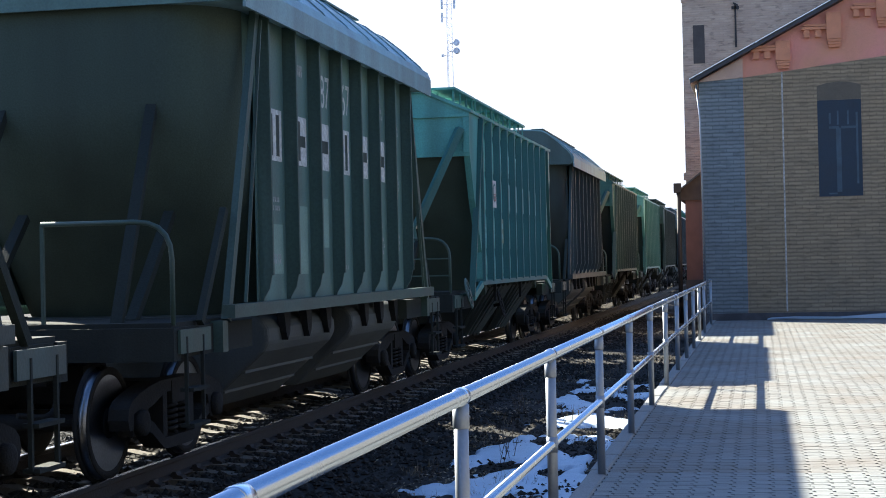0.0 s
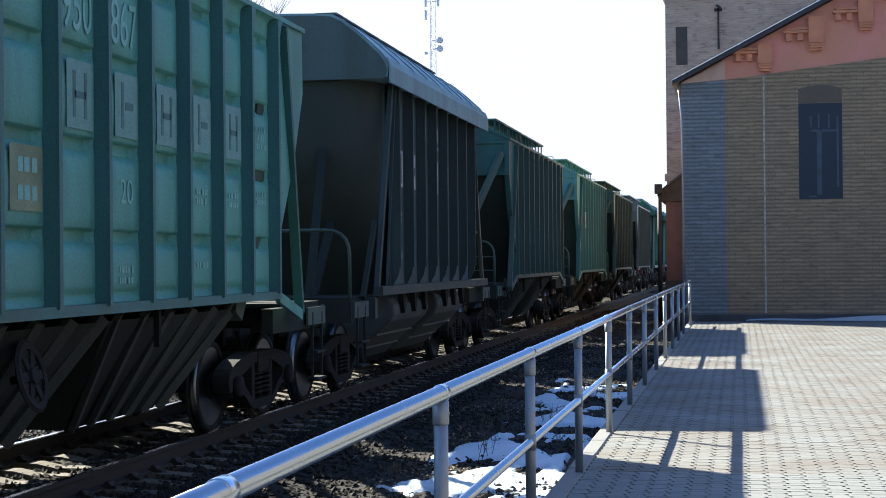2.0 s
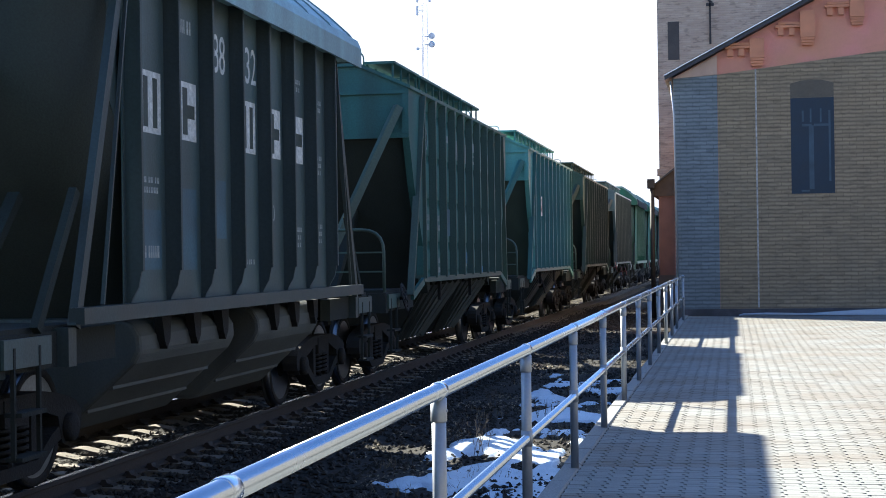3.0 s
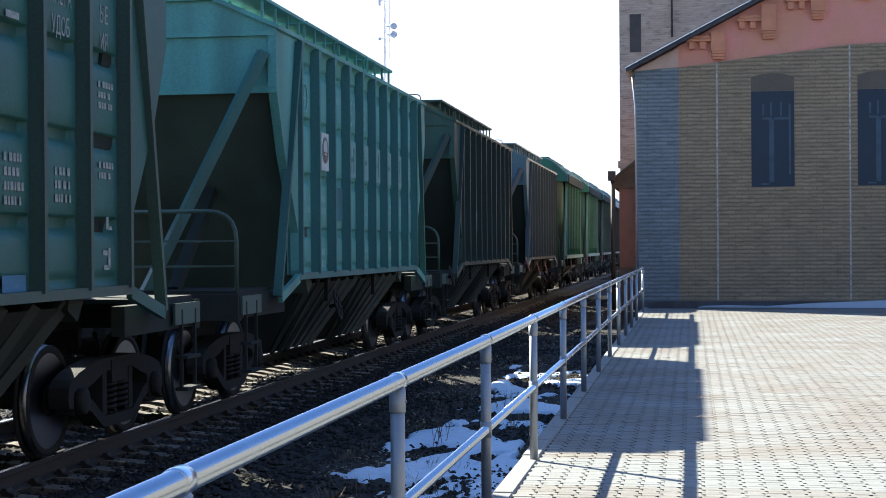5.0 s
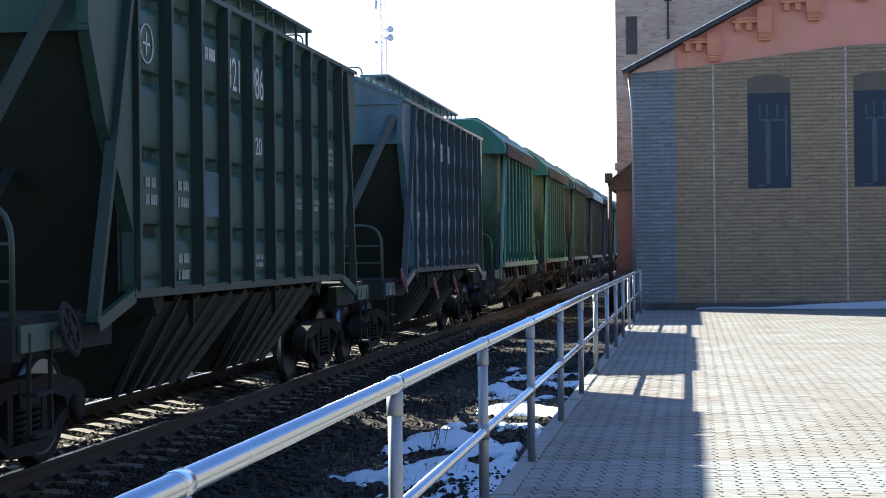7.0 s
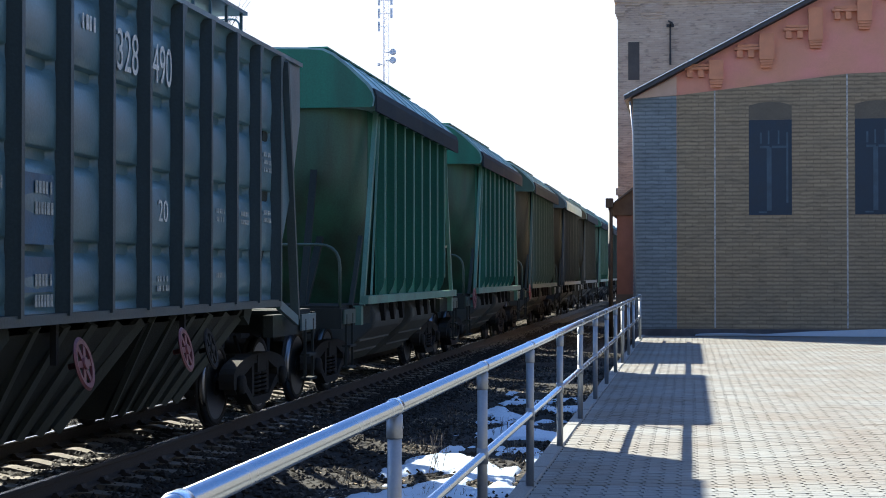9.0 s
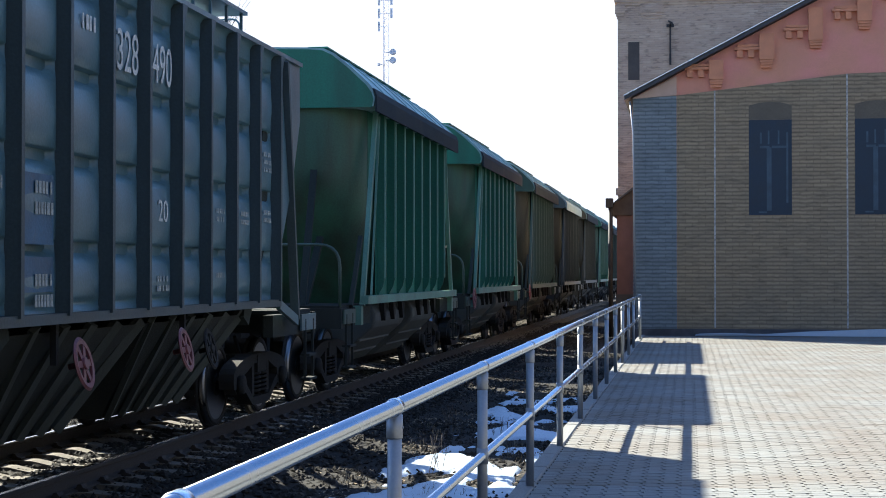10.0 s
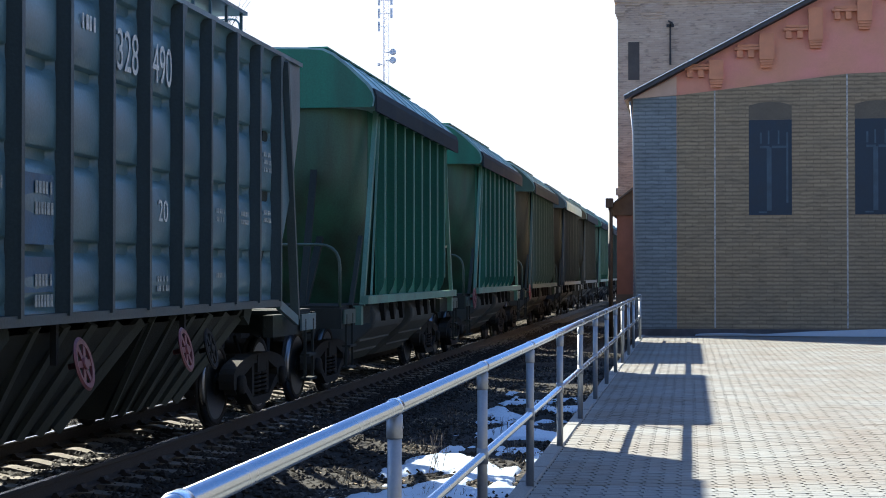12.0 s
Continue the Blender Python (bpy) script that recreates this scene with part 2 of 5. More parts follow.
def tube(bm, points, r, n=10):
    """A round pipe along points, with mitred bends and closed ends."""
    pts = [Vector(p) for p in points]
    rings = []
    u = None
    for i, p in enumerate(pts):
        d = (pts[min(i + 1, len(pts) - 1)] - pts[max(i - 1, 0)]).normalized()
        if u is None:
            u = d.orthogonal().normalized()
        u = (u - d * u.dot(d)).normalized()
        w = d.cross(u)
        rings.append([bm.verts.new(p + (u * math.cos(2 * math.pi * k / n) + w * math.sin(2 * math.pi * k / n)) * r) for k in range(n)])
    for a, b in zip(rings, rings[1:]):
        for k in range(n):
            bm.faces.new((a[k], a[(k + 1) % n], b[(k + 1) % n], b[k])).smooth = True
    bm.faces.new(rings[0][::-1])
    bm.faces.new(rings[-1])


def prism(bm, outline, axis, a, b):
    """An outline of (u, v) pairs carried from a to b along axis x, y or z."""
    def place(u, v, w):
        return {"x": (w, u, v), "y": (u, w, v), "z": (u, v, w)}[axis]
    lo = [bm.verts.new(place(u, v, a)) for u, v in outline]
    hi = [bm.verts.new(place(u, v, b)) for u, v in outline]
    bm.faces.new(lo[::-1])
    bm.faces.new(hi)
    k = len(outline)
    for i in range(k):
        bm.faces.new((lo[i], lo[(i + 1) % k], hi[(i + 1) % k], hi[i]))


def disc(bm, centre, axis, profile, n=24):
    """A turned form round an axis along x through centre: profile of (offset, radius)."""
    c = Vector(centre)
    rings = []
    for off, r in profile:
        ring = []
        for k in range(n):
            a = 2 * math.pi * k / n
            p = {"x": (off, r * math.cos(a), r * math.sin(a)), "y": (r * math.cos(a), off, r * math.sin(a)), "z": (r * math.cos(a), r * math.sin(a), off)}[axis]
            ring.append(bm.verts.new(c + Vector(p)))
        rings.append(ring)
    for a, b in zip(rings, rings[1:]):
        for k in range(n):
            bm.faces.new((a[k], a[(k + 1) % n], b[(k + 1) % n], b[k])).smooth = True
    bm.faces.new(rings[0][::-1])
    bm.faces.new(rings[-1])


def to_mesh(name, bm, fix=True):
    if fix:
        bmesh.ops.recalc_face_normals(bm, faces=bm.faces[:])
    me = bpy.data.meshes.new(name)
    bm.to_mesh(me)
    bm.free()
    me.materials.append(None)
    return me


def put(name, me, mat, parent=None, label=""):
    """An object on a mesh, with its own material."""
    ob = new(name, me)
    ob.material_slots[0].link = "OBJECT"
    ob.material_slots[0].material = mat
    if parent:
        ob.parent = parent
    if label:
        ob["label"] = label
    return ob


def part(name, bm, mat, parent=None, label=""):
    return put(name, to_mesh(name, bm), mat, parent, label)


def split_part(name, bm, mat, parent, label=""):
    """Each loose piece of bm becomes a part of its own."""
    left = set(bm.verts)
    while left:
        group, queue = set(), [left.pop()]
        while queue:
            v = queue.pop()
            group.add(v)
            for e in v.link_edges:
                w = e.other_vert(v)
                if w in left:
                    left.discard(w)
                    queue.append(w)
        piece, at = bmesh.new(), {}
        for v in group:
            at[v] = piece.verts.new(v.co)
        for f in {f for v in group for f in v.link_faces}:
            piece.faces.new([at[v] for v in f.verts]).smooth = f.smooth
        part(name, piece, mat, parent, label)
    bm.free()


def bevelled(ob, width, segments=2):
    mod = ob.modifiers.new("bevel", "BEVEL")
    mod.width, mod.segments, mod.limit_method = width, segments, "ANGLE"
    return ob


def text_part(name, words, size, mat, parent, m, label=""):
    """Painted writing as a thin mesh."""
    cu = bpy.data.curves.new(name, "FONT")
    cu.body, cu.size, cu.align_x, cu.align_y, cu.extrude = words, size, "CENTER", "CENTER", 0.001
    tmp = bpy.data.objects.new("tmp", cu)
    scene.collection.objects.link(tmp)
    me = bpy.data.meshes.new_from_object(tmp.evaluated_get(bpy.context.evaluated_depsgraph_get()))
    bpy.data.objects.remove(tmp)
    bpy.data.curves.remove(cu)
    me.materials.clear()
    me.materials.append(None)
    ob = put(name, me, mat, parent, label)
    ob.matrix_basis = m
    return ob


# ---- ground, track, platform ----
RAIL_Z, TRACK_X, GROUND_Z = -0.058, -6.27, -0.42
def ground_z(x, y):
    """The height of the gravel beside and under the track."""
    z = GROUND_Z + 0.05 * noise.noise((x * 0.7, y * 0.7, 3)) if -12 < x < -1 and 0 < y < 44 else GROUND_Z
    d = abs(x - TRACK_X)
    if d < 2.6:
        z = max(z, RAIL_Z - (0.20 if d > 1.4 else 0.222 if d > 0.9 else 0.29) - max(0, d - 1.7) * 0.26)
    return GROUND_Z if x > -1.0 else z


bm = bmesh.new()
xs = [-600, -60, -30] + [-12 + 0.2 * i for i in range(55)] + [-0.9, 30, 600]
ys = [-300, -20] + [0.4 * i for i in range(110)] + [50, 60, 80, 120, 200, 900]
grid = []
for x in xs:
    col = []
    for y in ys:
        col.append(bm.verts.new((x, y, ground_z(x, y))))
    grid.append(col)
for i in range(len(xs) - 1):
    for j in range(len(ys) - 1):
        bm.faces.new((grid[i][j], grid[i + 1][j], grid[i + 1][j + 1], grid[i][j + 1])).smooth = True
tagged(part("ground", bm, GRAVEL), "dark gravelly ground beside the railway track", "ground", kind="structure")

track = tagged(new("railway_track"), "broad-gauge railway track on pale concrete sleepers", "railway track", kind="structure")
for side in (-1, 1):
    bm = bmesh.new()
    x = TRACK_X + side * 0.797
    z = RAIL_Z
    prism(bm, [(x - 0.075, z - 0.18), (x + 0.075, z - 0.18), (x + 0.07, z - 0.165), (x + 0.012, z - 0.145), (x + 0.01, z - 0.05), (x + 0.036, z - 0.038), (x + 0.036, z - 0.008), (x + 0.028, z - 0.002),
               (x - 0.028, z - 0.002), (x - 0.036, z - 0.008), (x - 0.036, z - 0.038), (x - 0.01, z - 0.05), (x - 0.012, z - 0.145), (x - 0.07, z - 0.165)], "y", -40, 320)
    rail = part("rail", bm, RAIL_SIDE, track)
    bm = bmesh.new()
    box(bm, x - 0.026, x + 0.026, -40, 320, z - 0.004, z)
    part("rail_tread", bm, STEEL_WORN, rail, "polished running surface of the rail")
bm = bmesh.new()
prism(bm, [(-1.35, 0), (1.35, 0), (1.35, 0.13), (0.95, 0.16), (0.5, 0.16), (0.3, 0.12), (-0.3, 0.12), (-0.5, 0.16), (-0.95, 0.16), (-1.35, 0.13)], "y", -0.11, 0.11)
sleeper_mesh = to_mesh("sleeper", bm)
for i in range(170):
    ob = put("sleeper", sleeper_mesh, CONCRETE, track)
    ob.location = (TRACK_X + random.uniform(-0.02, 0.02), 1.0 + 0.55 * i, RAIL_Z - 0.18 - 0.16)

bm = bmesh.new()
prism(bm, [(0.03, 0.0), (0.17, 0.0), (0.17, 0.02), (0.12, 0.035), (0.10, 0.065), (0.07, 0.065), (0.05, 0.035), (0.03, 0.03)], "y", -0.055, 0.055)
clip_mesh = to_mesh("rail_clip", bm)
for i in range(70):
    for x, turn in ((TRACK_X + 0.797, 0), (TRACK_X + 0.797, 180), (TRACK_X - 0.797, 0)):
        put("rail_clip", clip_mesh, RAIL_SIDE, track).matrix_basis = pose(x, 1.0 + 0.55 * i, RAIL_Z - 0.18, 0, 0, turn)

# ballast stones
rng = random.Random(4)
verts, faces = [], []
base = [(1, 0, 0), (-1, 0, 0), (0, 1, 0), (0, -1, 0), (0, 0, 1), (0, 0, -0.6)]
tri = [(0, 2, 4), (2, 1, 4), (1, 3, 4), (3, 0, 4), (2, 0, 5), (1, 2, 5), (3, 1, 5), (0, 3, 5)]
for i in range(62000):
    y = 3 + 60 * rng.random() ** 1.7
    x = rng.uniform(-9.2, -1.45)
    d = abs(x - TRACK_X)
    if d > 2.7 and rng.random() > 0.6:
        continue
    z = max(GROUND_Z, RAIL_Z - (0.188 if d > 1.4 else 0.203 if d > 0.85 else 0.225) - max(0, d - 1.7) * 0.26) if d < 2.6 else GROUND_Z
    s = rng.uniform(0.02, 0.048)
    k = len(verts)
    ca, sa = math.cos(rng.random() * 6.3), math.sin(rng.random() * 6.3)
    for bx, by, bz in base:
        bx, by, bz = bx * rng.uniform(0.6, 1.4), by * rng.uniform(0.6, 1.4), bz * rng.uniform(0.5, 1.1)
        verts.append((x + s * (bx * ca - by * sa), y + s * (bx * sa + by * ca), z + s * (bz * 0.8 + 0.1)))
    faces += [(k + a, k + b, k + c) for a, b, c in tri]
me = bpy.data.meshes.new("ballast")
me.from_pydata(verts, [], faces)
me.materials.append(None)
tagged(put("ballast", me, STONE), "loose broken ballast stones along the track", "ballast", kind="stuff")

# dry grass tufts on the gravel below the kerb
verts, faces = [], []
for i in range(900):
    x, y = rng.uniform(-3.6, -1.5), 6.5 + 24 * rng.random() ** 1.3
    if noise.noise((x * 0.9, y * 0.5, 9)) < 0.02:
        continue
    for j in range(rng.randint(4, 9)):
        a, h = rng.uniform(0, 6.28), rng.uniform(0.04, 0.14)
        px, py = x + rng.uniform(-0.06, 0.06), y + rng.uniform(-0.06, 0.06)
        lean = rng.uniform(0.02, 0.12)
        dx, dy = math.cos(a), math.sin(a)
        k = len(verts)
        z = GROUND_Z - 0.02
        verts += [(px - dy * 0.004, py + dx * 0.004, z), (px + dy * 0.004, py - dx * 0.004, z), (px + dx * lean, py + dy * lean, z + h)]
        faces.append((k, k + 1, k + 2))
me = bpy.data.meshes.new("dry_grass")
me.from_pydata(verts, [], faces)
me.materials.append(None)
tagged(put("dry_grass", me, GRASS), "tufts of dead dry grass on the gravel", "grass", kind="stuff")

# dead leaves and straw blown together on the gravel
verts, faces = [], []
for i in range(9000):
    x, y = rng.uniform(-4.4, -1.45), 11 + 25 * rng.random() ** 1.3
    if noise.noise((x * 1.1, y * 0.55, 31)) + 0.12 * rng.uniform(-1, 1) < 0.12:
        continue
    a, tip, r = rng.uniform(0, 6.28), rng.uniform(-0.5, 0.5), rng.uniform(0.012, 0.032)
    dx, dy, w = math.cos(a) * r, math.sin(a) * r, rng.uniform(0.25, 0.7)
    z, k = ground_z(x, y) + rng.uniform(0.008, 0.03), len(verts)
    verts += [(x - dx, y - dy, z - r * tip), (x + dy * w, y - dx * w, z + 0.3 * r), (x + dx, y + dy, z + r * tip), (x - dy * w, y + dx * w, z + 0.3 * r)]
    faces += [(k, k + 1, k + 3), (k + 1, k + 2, k + 3)]
me = bpy.data.meshes.new("leaf_litter")
me.from_pydata(verts, [], faces)
me.materials.append(None)
tagged(put("leaf_litter", me, LITTER), "brown dead leaves and straw strewn over the gravel", "leaf litter", kind="stuff")

# platform slab, kerb and pavers
PLAT_X0, PLAT_Y1 = -1.39, 44.1
bm = bmesh.new()
box(bm, -1.245, 30, -12, PLAT_Y1, -0.6, -0.014)
platform = tagged(part("platform", bm, JOINT), "station platform paved with pale wavy concrete blocks", "platform", kind="structure")
bm = bmesh.new()
box(bm, 0, 0.15, 0, 0.985, -0.6, 0.012)
bmesh.ops.bevel(bm, geom=bm.edges[:], offset=0.012, segments=1, affect="EDGES")
kerb_mesh = to_mesh("kerbstone", bm)
for i in range(57):
    ob = put("kerbstone", kerb_mesh, KERB, platform)
    ob.location = (PLAT_X0 + rng.uniform(-0.006, 0.006), -12 + i, rng.uniform(-0.004, 0.004))

PW, PL, SHIFT = 0.144, 0.106, 0.026
PAVER_OUTLINE = [(0.001, 0.0015), (PW - 0.001, 0.0015), (PW - 0.001, 0.052), (PW - 0.022, 0.074), (PW - 0.024, PL - 0.0015), (0.001, PL - 0.0015)]


def paver_geometry(ox, oy, oz, tilt):
    """A concrete block with one notched corner."""
    cx = PW / 2
    v = [(ox + x, oy + y, oz - 0.012) for x, y in PAVER_OUTLINE]
    v += [(ox + x + (0.0007 if x < cx else -0.0007), oy + y + (0.0015 if y < 0.01 else -0.0015 if y > PL - 0.004 else 0), oz + tilt * (x - cx)) for x, y in PAVER_OUTLINE]
    k = len(PAVER_OUTLINE)
    return v, [(i, (i + 1) % k, k + (i + 1) % k, k + i) for i in range(k)] + [tuple(range(k, 2 * k))]


pv, pf = paver_geometry(0, 0, 0, 0)
paver_mesh = bpy.data.meshes.new("paver")
paver_mesh.from_pydata(pv, [], pf)
paver_mesh.materials.append(None)
verts, faces, near_pavers = [], [], 0
for row in range(-150, 316):
    y = 10.6 + row * PL
    for col in range(0, 62):
        x = -1.225 + col * PW - (SHIFT if row % 2 else 0)
        if x > max(3.2, -0.8 + (y + 6) * 0.138):
            continue
        z = -0.001 + 0.004 * noise.noise((x * 0.8, y * 0.8, 1)) + rng.uniform(-0.0015, 0.0015)
        if row >= 8 and col < 22 and near_pavers < 300:
            near_pavers += 1
            ob = put("paver", paver_mesh, PAVER_PIECE, platform)
            ob.location = (x, y, z)
            continue
        v, f = paver_geometry(x, y, z, rng.uniform(-0.015, 0.015))
        k = len(verts)
        verts += v
        faces += [tuple(k + i for i in q) for q in f]
me = bpy.data.meshes.new("paving")
me.from_pydata(verts, [], faces)
me.materials.append(None)
paving = put("paving", me, PAVER, platform)
paving["kind"] = "stuff"

# snow lying on the ground and along the wall's foot
def snow_patch(x0, x1, y0, y1, level, step, seed, label):
    bm = bmesh.new()
    nx, ny = int((x1 - x0) / step), int((y1 - y0) / step)
    vs = {}
    def height(x, y):
        edge = min((x - x0) / (x1 - x0), (x1 - x) / (x1 - x0), (y - y0) / (y1 - y0), (y1 - y) / (y1 - y0))
        return noise.fractal((x * 1.5, y * 0.7, seed), 1.0, 2.1, 4) + level - max(0, 0.2 - edge) * 4
    for i in range(nx + 1):
        for j in range(ny + 1):
            x, y = x0 + i * step, y0 + j * step
            h = height(x, y)
            if h > -0.12:
                vs[i, j] = bm.verts.new((x, y, ground_z(x, y) + max(-0.03, min(0.035, h * 0.28)) + 0.014 * noise.noise((x * 6, y * 4, seed)) + 0.004 * noise.noise((x * 17, y * 15, seed))))
    for i in range(nx):
        for j in range(ny):
            q = [vs.get(k) for k in ((i, j), (i + 1, j), (i + 1, j + 1), (i, j + 1))]
            if all(q):
                bm.faces.new(q).smooth = True
    return tagged(part("snow_patch", bm, SNOW), label, "snow", kind="stuff")


snow_patch(-3.45, -1.40, 12.0, 19.6, 0.16, 0.03, 7.0, "thawing snow lying on the dark gravel below the kerb")
snow_patch(-3.35, -1.42, 19.0, 28.5, 0.0, 0.035, 5.0, "thin remains of snow on the gravel")

SIZE = 1.07
# ---- railing ----
RAIL_X, RAIL_TOP, POST_GAP, POST_0 = -1.186, 1.055, 2.775, 3.60
railing = tagged(new("platform_railing"), "galvanised tubular railing with two rails along the platform edge", "railing")
railing.scale = (SIZE,) * 3
post_ys = [POST_0 + POST_GAP * i for i in range(-2, 12)] + [38.6]
for y in post_ys:
    bm = bmesh.new()
    tube(bm, [(RAIL_X, y, 0.0), (RAIL_X, y, RAIL_TOP)], 0.030, 16)
    post = part("post", bm, GALV_DULL, railing)
    bm = bmesh.new()
    disc(bm, (RAIL_X, y, RAIL_TOP), "y", [(-0.034, 0.030), (-0.034, 0.0365), (-0.030, 0.038), (0.030, 0.038), (0.034, 0.0365), (0.034, 0.030)], 20)
    part("collar", bm, GALV, post, "clamped pipe ring")
    bm = bmesh.new()
    disc(bm, (RAIL_X, y, RAIL_TOP), "z", [(-0.125, 0.028), (-0.125, 0.0325), (-0.121, 0.034), (-0.03, 0.034), (-0.028, 0.02)], 20)
    disc(bm, (RAIL_X + 0.033, y, RAIL_TOP - 0.08), "x", [(0, 0.006), (0.004, 0.006), (0.004, 0.001)], 8)
    part("sleeve", bm, GALV_DULL, post, "pipe sleeve with a grub screw")
    bm = bmesh.new()
    disc(bm, (RAIL_X, y, 0.545), "z", [(-0.045, 0.028), (-0.045, 0.034), (0.045, 0.034), (0.045, 0.028)], 16)
    disc(bm, (RAIL_X, y, 0.545), "y", [(-0.04, 0.027), (-0.04, 0.031), (0.04, 0.031), (0.04, 0.027)], 14)
    part("mid_collar", bm, GALV_DULL, post)
for z, r, name in ((RAIL_TOP, 0.033, "top_rail"), (0.545, 0.025, "middle_rail")):
    bm = bmesh.new()
    tube(bm, [(RAIL_X, post_ys[0], z), (RAIL_X, post_ys[-1], z)], r, 20)
    part(name, bm, GALV, railing)

# ---- brick building with printed banner ----
WALL_Y, WALL_X = 41.58, -1.46
SLOPE, EAVE_Z = 0.514, 6.16
depot = tagged(new("gabled_building"), "pink-painted brick building with a dark gabled roof", "building")
depot.scale = (SIZE,) * 3
def roof_z(x):
    return EAVE_Z + SLOPE * (min(x, 13.2 - x) - WALL_X)
bm = bmesh.new()
prism(bm, [(WALL_X, -0.5), (13.2 - WALL_X, -0.5), (13.2 - WALL_X, EAVE_Z), (6.6, roof_z(6.6)), (WALL_X, EAVE_Z)], "y", WALL_Y + 0.06, WALL_Y + 0.55)
part("front_wall", bm, PINK, depot)
bm = bmesh.new()
box(bm, WALL_X + 0.03, WALL_X + 0.5, WALL_Y + 0.55, WALL_Y + 12, -0.5, EAVE_Z)
part("side_wall", bm, TOWER_BRICK, depot)
bm = bmesh.new()
box(bm, 13.2 - WALL_X - 0.5, 13.2 - WALL_X - 0.03, WALL_Y + 0.55, WALL_Y + 12, -0.5, EAVE_Z)
part("side_wall", bm, TOWER_BRICK, depot)
bm = bmesh.new()
box(bm, WALL_X + 0.5, 13.2 - WALL_X - 0.5, WALL_Y + 11.5, WALL_Y + 12, -0.5, EAVE_Z)
part("rear_wall", bm, ORANGE, depot)
for s in (0, 1):
    bm = bmesh.new()
    x_of = (lambda x: x) if s == 0 else (lambda x: 13.2 - x)
    o = [(x_of(WALL_X - 0.2), EAVE_Z - 0.09), (x_of(6.6), roof_z(6.6) + 0.02), (x_of(6.6), roof_z(6.6) + 0.13), (x_of(WALL_X - 0.2), EAVE_Z + 0.01)]
    prism(bm, o, "y", WALL_Y - 0.28, WALL_Y + 12.2)
    roof = part("roof", bm, ASPHALT_ROOF, depot)
    bm = bmesh.new()
    o = [(x_of(WALL_X - 0.22), EAVE_Z + 0.012), (x_of(6.6), roof_z(6.6) + 0.135), (x_of(6.6), roof_z(6.6) + 0.155), (x_of(WALL_X - 0.22), EAVE_Z + 0.035)]
    prism(bm, o, "y", WALL_Y - 0.32, WALL_Y + 12.25)
    part("roof_sheet", bm, GALV, roof, "thin bright metal edge of the roof")
for i, x in enumerate((0.50, 1.77, 3.00, 4.21, 5.42)):
    low = 6.38 + 0.382 * (x - 0.5)
    top = roof_z(x) - 0.09
    for z0, z1, o, y0 in ((low + 0.20, top, 0.0, 0.13), (low + 0.135, low + 0.195, 0.015, 0.11), (low + 0.07, low + 0.13, 0.03, 0.09), (low, low + 0.065, 0.045, 0.06)):
        bm = bmesh.new()
        box(bm, x + o, x + 0.36 - o, WALL_Y - y0, WALL_Y + 0.07, z0, z1)
        part("corbel_block", bm, ORANGE, depot, "stepped brick corbel under the roof edge")
    for z0, h, x0 in ((low + 0.46, 0.07, -0.62), (low + 0.54, 0.06, -0.55)):
        bm = bmesh.new()
        box(bm, x + x0, x - 0.002, WALL_Y - 0.09, WALL_Y + 0.07, z0, z0 + h)
        part("corbel_course", bm, ORANGE, depot)
    for bx in (x - 0.56, x - 0.28):
        bm = bmesh.new()
        box(bm, bx, bx + 0.14, WALL_Y - 0.07, WALL_Y + 0.07, low + 0.27, low + 0.455)
        part("dentil", bm, ORANGE, depot)
bm = bmesh.new()
prism(bm, [(WALL_X, 6.125), (-0.33, 6.195), (-0.33, roof_z(-0.33) - 0.05), (WALL_X, EAVE_Z - 0.03)], "y", WALL_Y - 0.02, WALL_Y + 0.07)
part("corner_pier", bm, BEIGE, depot)
bm = bmesh.new()
box(bm, WALL_X - 0.02, 14.7, WALL_Y - 0.06, WALL_Y + 0.06, -0.5, 0.17)
part("plinth", bm, PLINTH, depot)
bm = bmesh.new()
tube(bm, [(WALL_X - 0.06, WALL_Y - 0.1, 6.05), (WALL_X + 0.02, WALL_Y - 0.1, 5.2), (WALL_X + 0.08, WALL_Y - 0.1, 0.2)], 0.022, 8)
part("downpipe", bm, GALV_DULL, depot)

banner = tagged(new("printed_banner"), "large banner printed with brickwork and tall windows, hung over the wall", "banner")
banner.scale = (SIZE,) * 3
def banner_top(x):
    pts = [(-1.455, 6.12), (-0.33, 6.19), (0.64, 6.30), (2.4, 6.50), (4.1, 6.69), (8.0, 6.72)]
    for (a, za), (b, zb) in zip(pts, pts[1:]):
        if x <= b:
            return za + (zb - za) * (x - a) / (b - a)
    return 6.72
def banner_panel(x0, x1, mat, label):
    bm = bmesh.new()
    top = [(x, banner_top(x)) for x in (x1, x1 * 0.67 + x0 * 0.33, x1 * 0.33 + x0 * 0.67, x0)]
    prism(bm, [(x0, 0.17), (x1, 0.17)] + top, "y", WALL_Y, WALL_Y + 0.03)
    part("panel", bm, mat, banner, label)
banner_panel(-1.455, -0.332, BANNER_BLUE, "blue-grey brick print")
banner_panel(-0.328, 0.638, BANNER_TAN, "taupe brick print")
banner_panel(0.642, 3.958, BANNER_TAN, "taupe brick print")
banner_panel(3.962, 7.5, BANNER_TAN, "taupe brick print")
for x in (0.64, 3.96):
    bm = bmesh.new()
    box(bm, x - 0.02, x + 0.02, WALL_Y - 0.008, WALL_Y + 0.01, 0.2, banner_top(x))
    part("seam", bm, SEAM, banner, "pale stitched seam")
